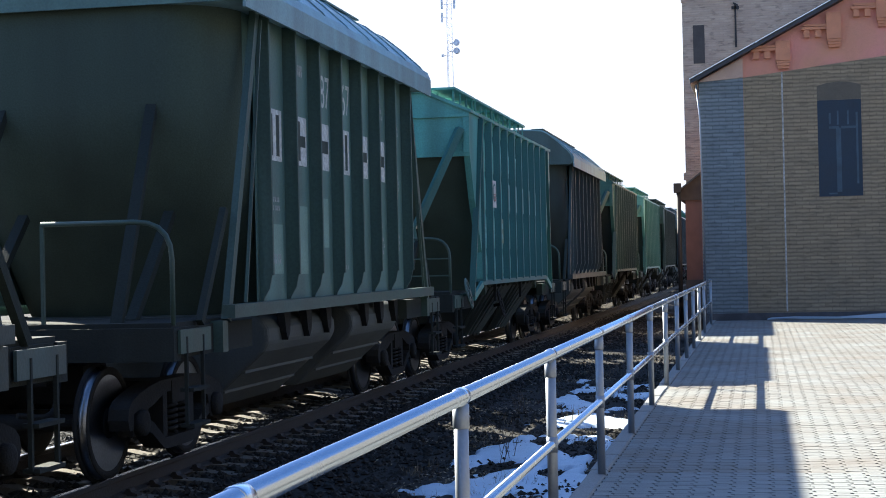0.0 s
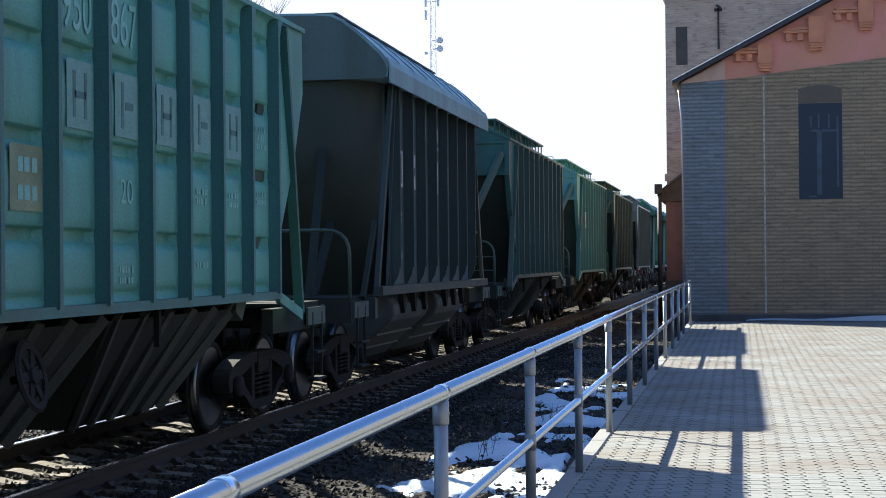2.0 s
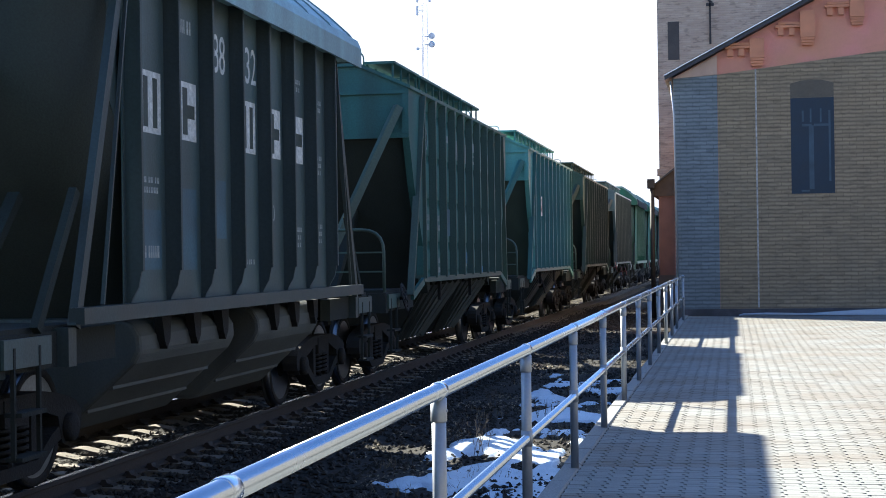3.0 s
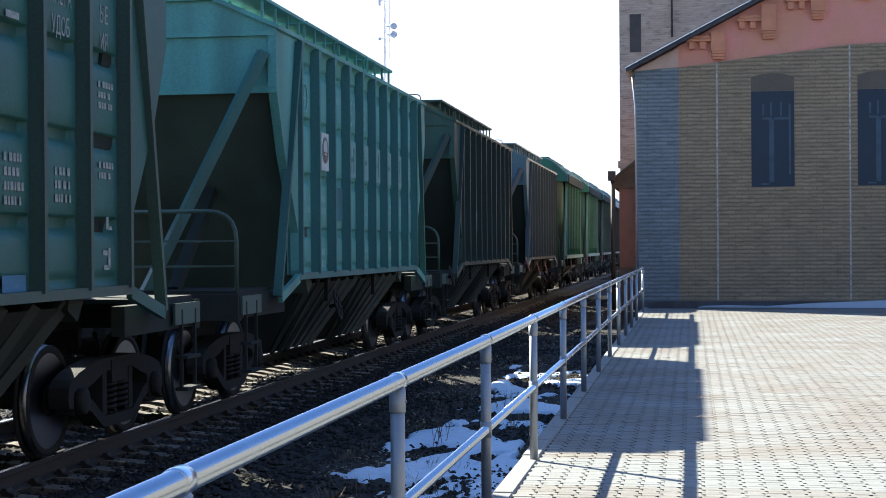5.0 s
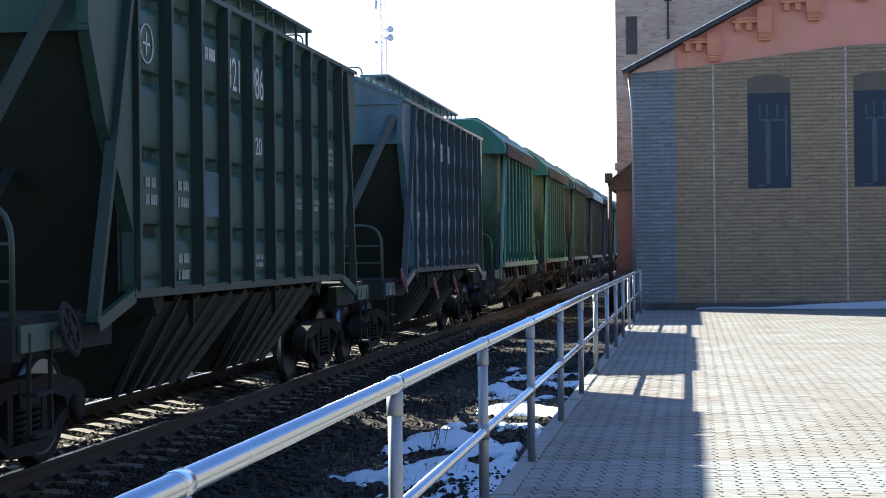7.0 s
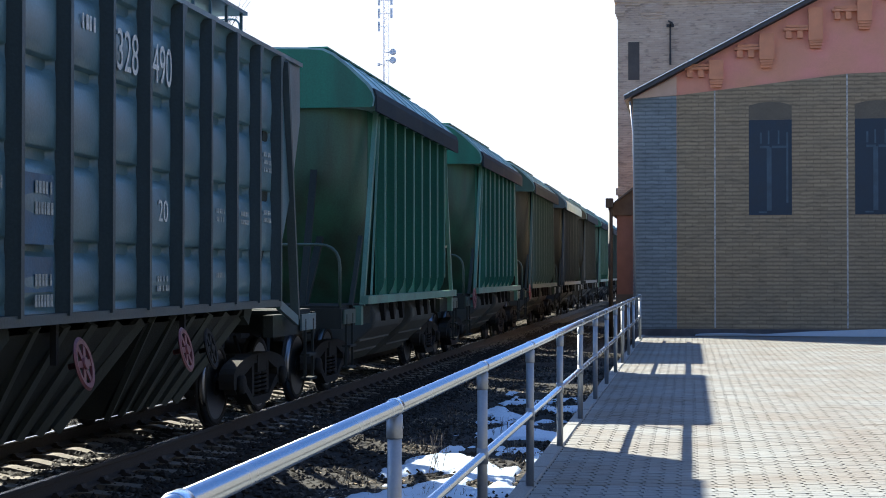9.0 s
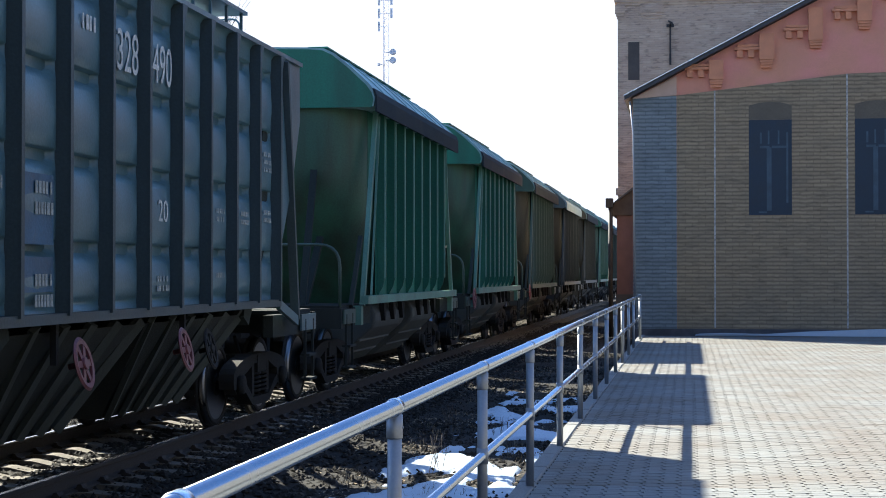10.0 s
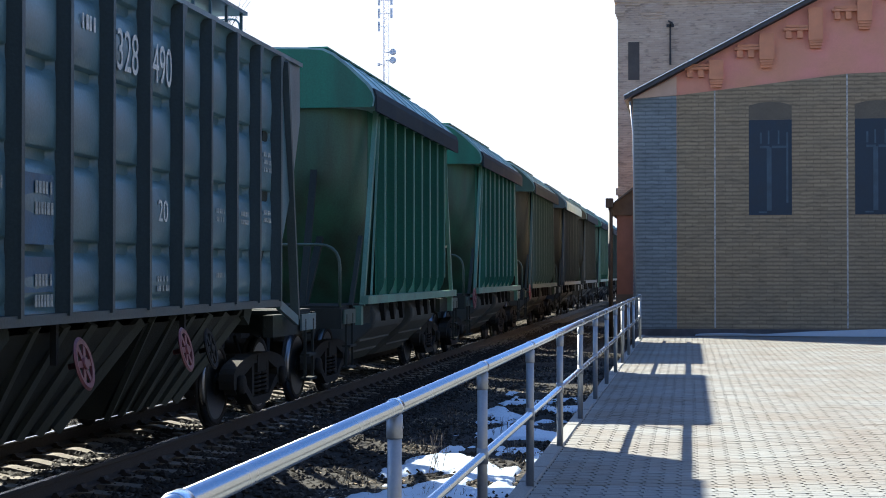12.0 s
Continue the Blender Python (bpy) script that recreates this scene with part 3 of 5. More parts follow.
for x in (1.50, 4.15, 6.8):
    x1 = x + 1.08 if x < 6 else 7.45
    bm = bmesh.new()
    box(bm, x, x1, WALL_Y - 0.006, WALL_Y + 0.01, 3.09, 5.53)
    win = part("printed_window", bm, PRINT_GLASS, banner, "dark blue printed window")
    bm = bmesh.new()
    prism(bm, [(x, 5.535), (x1, 5.535), (x1, 5.90), (x * 0.25 + x1 * 0.75, 5.97), ((x + x1) / 2, 5.99), (x * 0.75 + x1 * 0.25, 5.97), (x, 5.90)], "y", WALL_Y - 0.005, WALL_Y + 0.01)
    part("lintel", bm, PRINT_LINTEL, win, "brown printed arch")
    for fx0, fx1, fz0, fz1 in ((0.45, 0.57, 3.2, 4.82), (0.28, 0.52, 4.80, 4.86), (0.58, 0.95, 4.80, 4.86), (0.28, 0.33, 4.92, 5.2), (0.48, 0.52, 4.9, 5.25), (0.73, 0.77, 4.9, 5.25), (0.94, 0.99, 3.4, 5.2), (0.25, 0.45, 3.14, 3.18)):
        if x + fx1 > x1:
            continue
        bm = bmesh.new()
        box(bm, x + fx0, x + fx1, WALL_Y - 0.010, WALL_Y + 0.01, fz0, fz1)
        part("printed_bar", bm, PRINT_FRAME, win)
bm = bmesh.new()
prism(bm, [(0.1, 0.005), (4.0, 0.005), (9, 0.005), (9, 0.25), (5.5, 0.22), (3.0, 0.12), (1.9, 0.05), (0.8, 0.07), (0.2, 0.05)], "y", WALL_Y - 0.36, WALL_Y - 0.08)
bmesh.ops.bevel(bm, geom=bm.edges[:], offset=0.03, segments=2, affect="EDGES")
tagged(part("snow_bank", bm, SNOW), "low bank of old snow along the wall foot", "snow").scale = (SIZE,) * 3

# ---- plain block closing the place behind the platform, unseen, added to cut sky light ----
station = tagged(new("unseen_shade_block"), "plain unseen block behind the platform, added to cut sky light", "building", kind="structure")
bm = bmesh.new()
box(bm, -3.0, 30, -24, -12, -0.6, 10.5)
part("block_wall", bm, SHADE_BLOCK, station)
bm = bmesh.new()
prism(bm, [(-3.6, 10.5), (30.6, 10.5), (27, 13), (0, 13)], "y", -24.6, -11.4)
part("block_roof", bm, ASPHALT_ROOF, station)
bm = bmesh.new()
box(bm, 13.0, 30, -12, 30, -0.6, 9.0)
part("side_block", bm, SHADE_BLOCK, station)

# ---- old brick tower behind ----
TOWER_Y = WALL_Y + 14
tower = tagged(new("brick_tower"), "weathered old brick water tower with a cornice", "tower")
tower.scale = (SIZE,) * 3
bm = bmesh.new()
box(bm, -2.46, 6.5, TOWER_Y, TOWER_Y + 9, -0.5, 10.9)
part("shaft", bm, TOWER_BRICK, tower)
for z0, z1, o in ((10.9, 11.0, 0.05), (11.0, 11.2, 0.10), (11.2, 14.5, 0.16)):
    bm = bmesh.new()
    box(bm, -2.46 - o, 6.5 + o, TOWER_Y - o, TOWER_Y + 9 + o, z0, z1)
    part("cornice", bm, TOWER_BRICK, tower)
for z0, z1, o in ((10.62, 10.9, 0.09), (10.52, 10.615, 0.06), (10.43, 10.515, 0.03)):
    for x0, x1 in ((-1.68, -0.89), (-2.46 - o, -2.2)):
        bm = bmesh.new()
        box(bm, x0 + 0.09 - o if x0 > -2 else x0, x1 - 0.09 + o, TOWER_Y - o, TOWER_Y + 0.05, z0, z1)
        part("corbel", bm, TOWER_BRICK, tower)
bm = bmesh.new()
box(bm, -2.53, -1.4, TOWER_Y - 0.06, TOWER_Y + 0.05, 4.3, 4.55)
part("plinth_course", bm, TOWER_BRICK, tower)
bm = bmesh.new()
box(bm, -2.10, -1.71, TOWER_Y - 0.02, TOWER_Y + 0.05, 8.3, 9.62)
part("shutter", bm, SHADOW_WOOD, tower, "narrow boarded-up window")
bm = bmesh.new()
beam(bm, (-0.65, TOWER_Y - 0.05, 8.95), (-0.65, TOWER_Y - 0.05, 10.3), 0.06, 0.06)
beam(bm, (-0.78, TOWER_Y - 0.05, 10.15), (-0.52, TOWER_Y - 0.05, 10.15), 0.06, 0.10)
beam(bm, (-0.65, TOWER_Y - 0.05, 8.8), (-0.65, TOWER_Y - 0.05, 9.15), 0.12, 0.07)
beam(bm, (-0.72, TOWER_Y - 0.05, 10.32), (-0.56, TOWER_Y - 0.05, 10.22), 0.05, 0.05)
part("wall_tie", bm, IRON, tower, "black iron wall anchor")

annex = tagged(new("low_annex"), "low pink-painted brick annex with a brown lean-to gable", "building")
bm = bmesh.new()
box(bm, -2.43, -1.60, 54.0, 59.2, -0.5, 3.66)
part("wall", bm, ANNEX, annex)
bm = bmesh.new()
prism(bm, [(-2.60, 3.66), (-1.60, 3.66), (-1.60, 4.76), (-1.93, 4.50), (-2.60, 3.98)], "y", 53.9, 59.3)
part("gable", bm, GABLE_BROWN, annex, "dark brown boarded gable")
bm = bmesh.new()
prism(bm, [(-2.68, 3.97), (-2.66, 3.93), (-1.58, 4.77), (-1.58, 4.84)], "y", 53.75, 59.35)
part("roof", bm, ASPHALT_ROOF, annex, "thin sheet roof with a pale edge")
bm = bmesh.new()
box(bm, -2.46, -1.60, 53.95, 53.996, -0.5, 1.0)
part("plinth", bm, PLINTH, annex)
bm = bmesh.new()
tube(bm, [(-2.62, 53.6, -0.5), (-2.62, 53.6, 4.0)], 0.075, 10)
post_top = new("lamp_post")
tagged(post_top, "dark post with a small box on top beside the annex", "post")
part("shaft", bm, IRON, post_top)
bm = bmesh.new()
box(bm, -2.78, -2.53, 53.45, 53.75, 3.90, 4.22)
bevelled(part("box", bm, IRON, post_top), 0.02)

# ---- white haze low on the sky, all around ----
bm = bmesh.new()
ringed = [[bm.verts.new((1600 * math.cos(2 * math.pi * k / 96), 1600 * math.sin(2 * math.pi * k / 96), z)) for k in range(96)] for z in (-20, 360)]
for k in range(96):
    bm.faces.new((ringed[0][k], ringed[0][(k + 1) % 96], ringed[1][(k + 1) % 96], ringed[1][k]))
tagged(part("backdrop", bm, HAZE), "white hazy sky above the horizon", "sky", kind="structure")

# ---- radio mast ----
mast = tagged(new("radio_mast"), "slim pale lattice radio mast with antennas and two dishes", "mast")
mast.scale = (SIZE,) * 3
MX, MY = -34.55, 180.0
bm = bmesh.new()
for a in range(3):
    ang = a * 2.094
    tube(bm, [(MX + 0.42 * math.cos(ang), MY + 0.42 * math.sin(ang), -0.5), (MX + 0.34 * math.cos(ang), MY + 0.34 * math.sin(ang), 46)], 0.04, 6)
for k in range(60):
    z = 0.5 + k * 0.75
    for a in range(3):
        p, q = a * 2.094, (a + 1) * 2.094
        beam(bm, (MX + 0.38 * math.cos(p), MY + 0.38 * math.sin(p), z), (MX + 0.38 * math.cos(q), MY + 0.38 * math.sin(q), z + 0.75), 0.028, 0.028)
part("lattice", bm, MAST_PAINT, mast)
for z, s in ((27.0, 1), (26.05, 1)):
    bm = bmesh.new()
    disc(bm, (MX + 0.9, MY - 0.3, z), "y", [(-0.25, 0.32), (-0.2, 0.37), (0.15, 0.37), (0.25, 0.25)], 20)
    beam(bm, (MX, MY, z), (MX + 0.9, MY - 0.1, z), 0.12, 0.12)
    part("dish", bm, DISH, mast, "round covered dish antenna")
for z in (33, 31.5, 35.5, 30, 25.6):
    for o in (-0.75, 0.7):
        if z < 31 and o > 0:
            continue
        bm = bmesh.new()
        box(bm, MX + o - 0.12, MX + o + 0.12, MY - 0.2, MY, z - 0.55, z + 0.55) if z > 26 else box(bm, MX + o - 0.15, MX + o + 0.15, MY - 0.2, MY, z - 0.15, z + 0.15)
        beam(bm, (MX, MY - 0.1, z), (MX + o, MY - 0.1, z), 0.07, 0.07)
        part("antenna", bm, DISH, mast)


# ---- bare tree behind the track ----
def bare_tree(x, y, h, seed):
    r = random.Random(seed)
    tree = tagged(new("bare_tree"), "leafless tree with fine grey twigs behind the track", "tree")
    trunk, twigs = bmesh.new(), bmesh.new()
    def grow(p, d, length, rad, level):
        q = p + d * length
        tube(trunk if level < 2 else twigs, [p, p + d * length * 0.5 + Vector((r.uniform(-1, 1), r.uniform(-1, 1), 0)) * length * 0.06, q], rad, 6 if level < 2 else 4)
        if level >= 5:
            return
        for k in range(3 if level else 5):
            e = (d + Vector((r.uniform(-1, 1), r.uniform(-1, 1), r.uniform(-0.25, 0.8))) * 0.75).normalized()
            grow(p + d * length * r.uniform(0.55, 1.0), e, length * r.uniform(0.55, 0.8), rad * 0.5, level + 1)
    grow(Vector((x, y, GROUND_Z)), Vector((0, 0, 1)), h * 0.36, h * 0.016, 0)
    part("trunk", trunk, BARK, tree)
    part("crown", twigs, BARK, tree)


bare_tree(-19.9, 58, 14.6, 3)


def dead_weed(x, y, h, seed):
    """A clump of dry stalks that stands on the gravel."""
    r = random.Random(seed)
    weed = tagged(new("dead_weed"), "thin dry leafless weed stalks standing on the gravel", "weed", group="dead weeds")
    for k in range(r.randint(4, 6)):
        bm = bmesh.new()
        p = Vector((x + r.uniform(-0.12, 0.12), y + r.uniform(-0.2, 0.2), GROUND_Z - 0.02))
        lean = Vector((r.uniform(-0.35, 0.45), r.uniform(-0.3, 0.3), 1)).normalized()
        pts = [p]
        for j in range(5):
            lean = (lean + Vector((r.uniform(-0.12, 0.12), r.uniform(-0.12, 0.12), 0))).normalized()
            pts.append(pts[-1] + lean * h * r.uniform(0.15, 0.24))
        tube(bm, pts, 0.0035, 5)
        for j in (2, 3, 4):
            side = (lean + Vector((r.uniform(-0.8, 0.8), r.uniform(-0.8, 0.8), 0.2))).normalized()
            tube(bm, [pts[j], pts[j] + side * h * 0.2, pts[j] + side * h * 0.32 + Vector((0, 0, 0.04))], 0.002, 4)
        part("stalk", bm, BARK, weed)


for i, (x, y, h) in enumerate(((-2.7, 17.0, 0.24), (-2.95, 18.4, 0.28), (-2.4, 20.5, 0.25), (-3.2, 15.4, 0.2), (-2.2, 24.0, 0.25), (-3.3, 22.0, 0.3), (-2.0, 13.2, 0.18))):
    dead_weed(x, y, h, 40 + i)

# ---- train ----
SPEED, STOP = 9.65, 8.8
MESHES = {}


def shared(key, build):
    """A mesh that alike parts share."""
    if key not in MESHES:
        bm = bmesh.new()
        build(bm)
        MESHES[key] = to_mesh(key, bm)
    return MESHES[key]


def wheelset_mesh(bm):
    tube(bm, [(-1.05, 0, 0), (1.05, 0, 0)], 0.075, 12)
    for s in (-1, 1):
        prof = [(0.70, 0.20), (0.705, 0.44), (0.725, 0.505), (0.745, 0.49), (0.755, 0.48), (0.835, 0.472), (0.835, 0.41), (0.79, 0.39), (0.775, 0.15), (0.84, 0.13), (0.84, 0.08)]
        disc(bm, (0, 0, 0), "x", [(s * a, b) for a, b in prof], 36)
        for k in range(3):
            a = 2.094 * k
            beam(bm, (s * 0.80, 0.16 * math.cos(a), 0.16 * math.sin(a)), (s * 0.80, 0.38 * math.cos(a), 0.38 * math.sin(a)), 0.04, 0.03)


def tread_mesh(bm):
    disc(bm, (0, 0, 0), "x", [(0.757, 0.470), (0.757, 0.4815), (0.828, 0.4745), (0.828, 0.465)], 36)


def side_frame_mesh(bm):
    half = [(1.16, 0.43), (1.19, 0.52), (1.17, 0.61), (1.10, 0.67), (0.95, 0.72), (0.72, 0.765), (0.45, 0.80)]
    under = [(0.34, 0.69), (0.60, 0.61), (0.74, 0.58), (0.79, 0.44), (0.82, 0.36), (0.87, 0.36), (0.87, 0.56), (0.98, 0.585), (1.06, 0.56), (1.07, 0.43)]
    prism(bm, half + [(-p, q) for p, q in reversed(half)] + [(-p, q) for p, q in reversed(under)] + under, "x", -0.09, 0.09)
    prism(bm, [(-0.80, 0.40), (-0.66, 0.36), (-0.40, 0.21), (-0.30, 0.19), (0.30, 0.19), (0.40, 0.21), (0.66, 0.36), (0.80, 0.40), (0.76, 0.50), (0.62, 0.45), (0.36, 0.29), (-0.36, 0.29), (-0.62, 0.45), (-0.76, 0.50)], "x", -0.09, 0.09)
    for y in (-0.93, 0.93):
        box(bm, -0.07, 0.07, y - 0.11, y + 0.11, 0.37, 0.58)
        disc(bm, (0.07, y, 0.478), "x", [(0, 0.115), (0.07, 0.11), (0.085, 0.07), (0.09, 0.03)], 18)
    for y in (-0.33, 0.33):
        box(bm, -0.08, 0.08, y - 0.05, y + 0.05, 0.3, 0.72)


def spring_mesh(bm):
    turns = [k / 60 * 5.5 * 2 * math.pi for k in range(61)]
    tube(bm, [(0.085 * math.cos(a), 0.085 * math.sin(a), 0.31 + 0.28 * k / 60) for k, a in enumerate(turns)], 0.018, 5)


def bolster_mesh(bm):
    box(bm, -1.12, 1.12, -0.20, 0.20, 0.58, 0.78)
    box(bm, -0.3, 0.3, -0.25, 0.25, 0.78, 0.92)
    for y in (-0.42, 0.42):
        beam(bm, (-0.85, y, 0.42), (0.85, y, 0.42), 0.07, 0.10)
    for s in (-1, 1):
        for y in (-0.43, 0.43):
            box(bm, s * 0.79 - 0.05, s * 0.79 + 0.05, y - 0.03, y + 0.03, 0.3, 0.62)


def coupler_mesh(bm):
    box(bm, -0.12, 0.12, -0.62, 0, 0.93, 1.17)
    prism(bm, [(-0.2, -0.62), (0.22, -0.60), (0.25, -0.28), (0.05, -0.18), (-0.2, -0.25)], "z", 0.88, 1.22)
    box(bm, -0.32, 0.32, 0, 0.1, 0.80, 1.20)


def wheel_rim_mesh(bm):
    n = 28
    rims = [[bm.verts.new((x, r * math.cos(2 * math.pi * k / n), r * math.sin(2 * math.pi * k / n))) for k in range(n)] for x, r in ((-0.012, 0.19), (-0.018, 0.235), (0.0, 0.26), (0.018, 0.235), (0.012, 0.19))]
    for p, q in zip(rims, rims[1:] + rims[:1]):
        for k in range(n):
            bm.faces.new((p[k], p[(k + 1) % n], q[(k + 1) % n], q[k]))


def wheel_spoke_mesh(bm):
    beam(bm, (0, 0.05, 0), (0, 0.2, 0), 0.065, 0.014, (1, 0, 0))


def wheel_hub_mesh(bm):
    disc(bm, (0, 0, 0), "x", [(-0.15, 0.03), (-0.02, 0.03), (-0.02, 0.06), (0.03, 0.06)], 12)


def brake_wheel(wagon, mat, label, m):
    """A handwheel with six broad spokes on a short shaft."""
    rim = put("brake_wheel", shared("wheel_rim", wheel_rim_mesh), mat, wagon, label)
    rim.matrix_basis = m
    put("hub", shared("wheel_hub", wheel_hub_mesh), mat, rim)
    for k in range(6):
        put("spoke", shared("wheel_spoke", wheel_spoke_mesh), mat, rim).matrix_basis = pose(0, 0, 0, 60 * k, 0, 0)


def bogie(wagon, y, keyed):
    frame_part = put("bogie", shared("bolster", bolster_mesh), STEEL_DARK, wagon, "black cast two-axle bogie")
    frame_part.location = (0, y, 0)
    for s in (-1, 1):
        sf = put("side_frame", shared("side_frame", side_frame_mesh), STEEL_DARK, frame_part, "heavy cast side frame with axle boxes")
        sf.matrix_basis = pose(1.02 * s, 0, 0, 0, 0, 0 if s > 0 else 180)
        for o in (-0.14, 0.14):
            put("spring", shared("spring", spring_mesh), STEEL_DARK, frame_part, "coil suspension spring").location = (1.04 * s, o, 0)
    for o in (-0.93, 0.93):
        ws = put("wheelset", shared("wheelset", wheelset_mesh), STEEL_DARK, wagon, "black wheels on an axle")
        ws.location = (0, y + o, 0.48)
        for turn in (0, 180):
            put("tyre", shared("tread", tread_mesh), TYRE, ws, "bright polished wheel tread").matrix_basis = pose(0, 0, 0, 0, 0, turn)
        keyed.append((ws, (0, y + o, 0.48)))


def curved_rail(bm, pts, r=0.022, bend=0.22):
    """A bent pipe with its corners rounded."""
    out = [Vector(pts[0])]
    for a, b, c in zip(pts, pts[1:], pts[2:]):
        a, b, c = Vector(a), Vector(b), Vector(c)
        k = min(bend, (b - a).length * 0.45, (c - b).length * 0.45)
        p, q = b + (a - b).normalized() * k, b + (c - b).normalized() * k
        for i in range(6):
            t = i / 5
            out.append((1 - t) ** 2 * p + 2 * t * (1 - t) * b + t * t * q)
    out.append(Vector(pts[-1]))
    tube(bm, out, r, 8)


def end_platform(wagon, y_in, y_out, mat, dark, s):
    """Frame end, floor, handrails, steps and coupler at one end (s = -1 or 1)."""
    bm = bmesh.new()
    box(bm, -1.5, 1.5, s * y_out - 0.08, s * y_out + 0.08, 1.0, 1.28)
    box(bm, -1.45, 1.45, min(s * y_in, s * y_out), max(s * y_in, s * y_out), 1.28, 1.32)
    for x in (-1.42, 1.42):
        box(bm, x - 0.06, x + 0.06, min(s * (y_in - 0.6), s * y_out), max(s * (y_in - 0.6), s * y_out), 1.02, 1.28)
    part("end_frame", bm, GRIME, wagon, "grimy end platform beam")
    bm = bmesh.new()
    box(bm, 1.505, 1.53, min(s * y_out, s * (y_out - 0.75)), max(s * y_out, s * (y_out - 0.75)), 1.06, 1.26)
    part("plate", bm, GREENGREY if dark == 0 else mat, wagon, "pale plate on the beam")
    bm = bmesh.new()
    for x in (1.46, -1.46) if s < 0 else ():
        curved_rail(bm, [(x * 0.2, s * (y_out - 0.02), 2.17), (x, s * (y_out - 0.02), 2.17), (x, s * (y_out - 0.02), 1.3)], 0.022, 0.32)
    for z in (1.85, 1.58) if s < 0 and y_out > 6 else ():
        beam(bm, (-1.46, s * (y_out - 0.02), z), (1.46, s * (y_out - 0.02), z), 0.022, 0.022)
    for x in (-0.3, 0.3) if s < 0 else ():
        beam(bm, (x, s * (y_out - 0.02), 1.3), (x, s * (y_out - 0.02), 2.17), 0.03, 0.03)
    split_part("handrail", bm, GREENGREY, wagon, "bent pipe handrail")
    bm = bmesh.new()
    for x in (-1.52, 1.52):
        for y in (y_out - 0.15, y_out - 0.55):
            beam(bm, (x, s * y, 0.45), (x, s * y, 1.2), 0.03, 0.03)
        for z in (0.45, 0.75):
            box(bm, x - 0.06, x + 0.06, min(s * (y_out - 0.15), s * (y_out - 0.55)), max(s * (y_out - 0.15), s * (y_out - 0.55)), z - 0.015, z + 0.015)
    split_part("step", bm, GRIME, wagon, "hanging steel step")
    cp = put("coupler", shared("coupler", coupler_mesh), STEEL_DARK, wagon)
    cp.matrix_basis = pose(0, s * y_out, 0, 0, 0, 180 if s > 0 else 0)
    bm = bmesh.new()
    curved_rail(bm, [(0.45, s * y_out, 0.95), (0.5, s * (y_out + 0.25), 0.55), (0.3, s * (y_out + 0.5), 0.6)], 0.025)
    part("hose", bm, STEEL_DARK, wagon, "black brake hose")


def hopper_chute(bm, y0, y1, w):
    """A tapering discharge hopper below the floor."""
    top = [(-w, y0), (w, y0), (w, y1), (-w, y1)]
    m = (y0 + y1) / 2
    low = [(-w * 0.55, m - 1.0), (w * 0.55, m - 1.0), (w * 0.55, m + 1.0), (-w * 0.55, m + 1.0)]
    a = [bm.verts.new((*p, 1.32)) for p in top]
    b = [bm.verts.new((*p, 0.40)) for p in low]
    for i in range(4):
        bm.faces.new((a[i], a[(i + 1) % 4], b[(i + 1) % 4], b[i]))
    bm.faces.new(b)


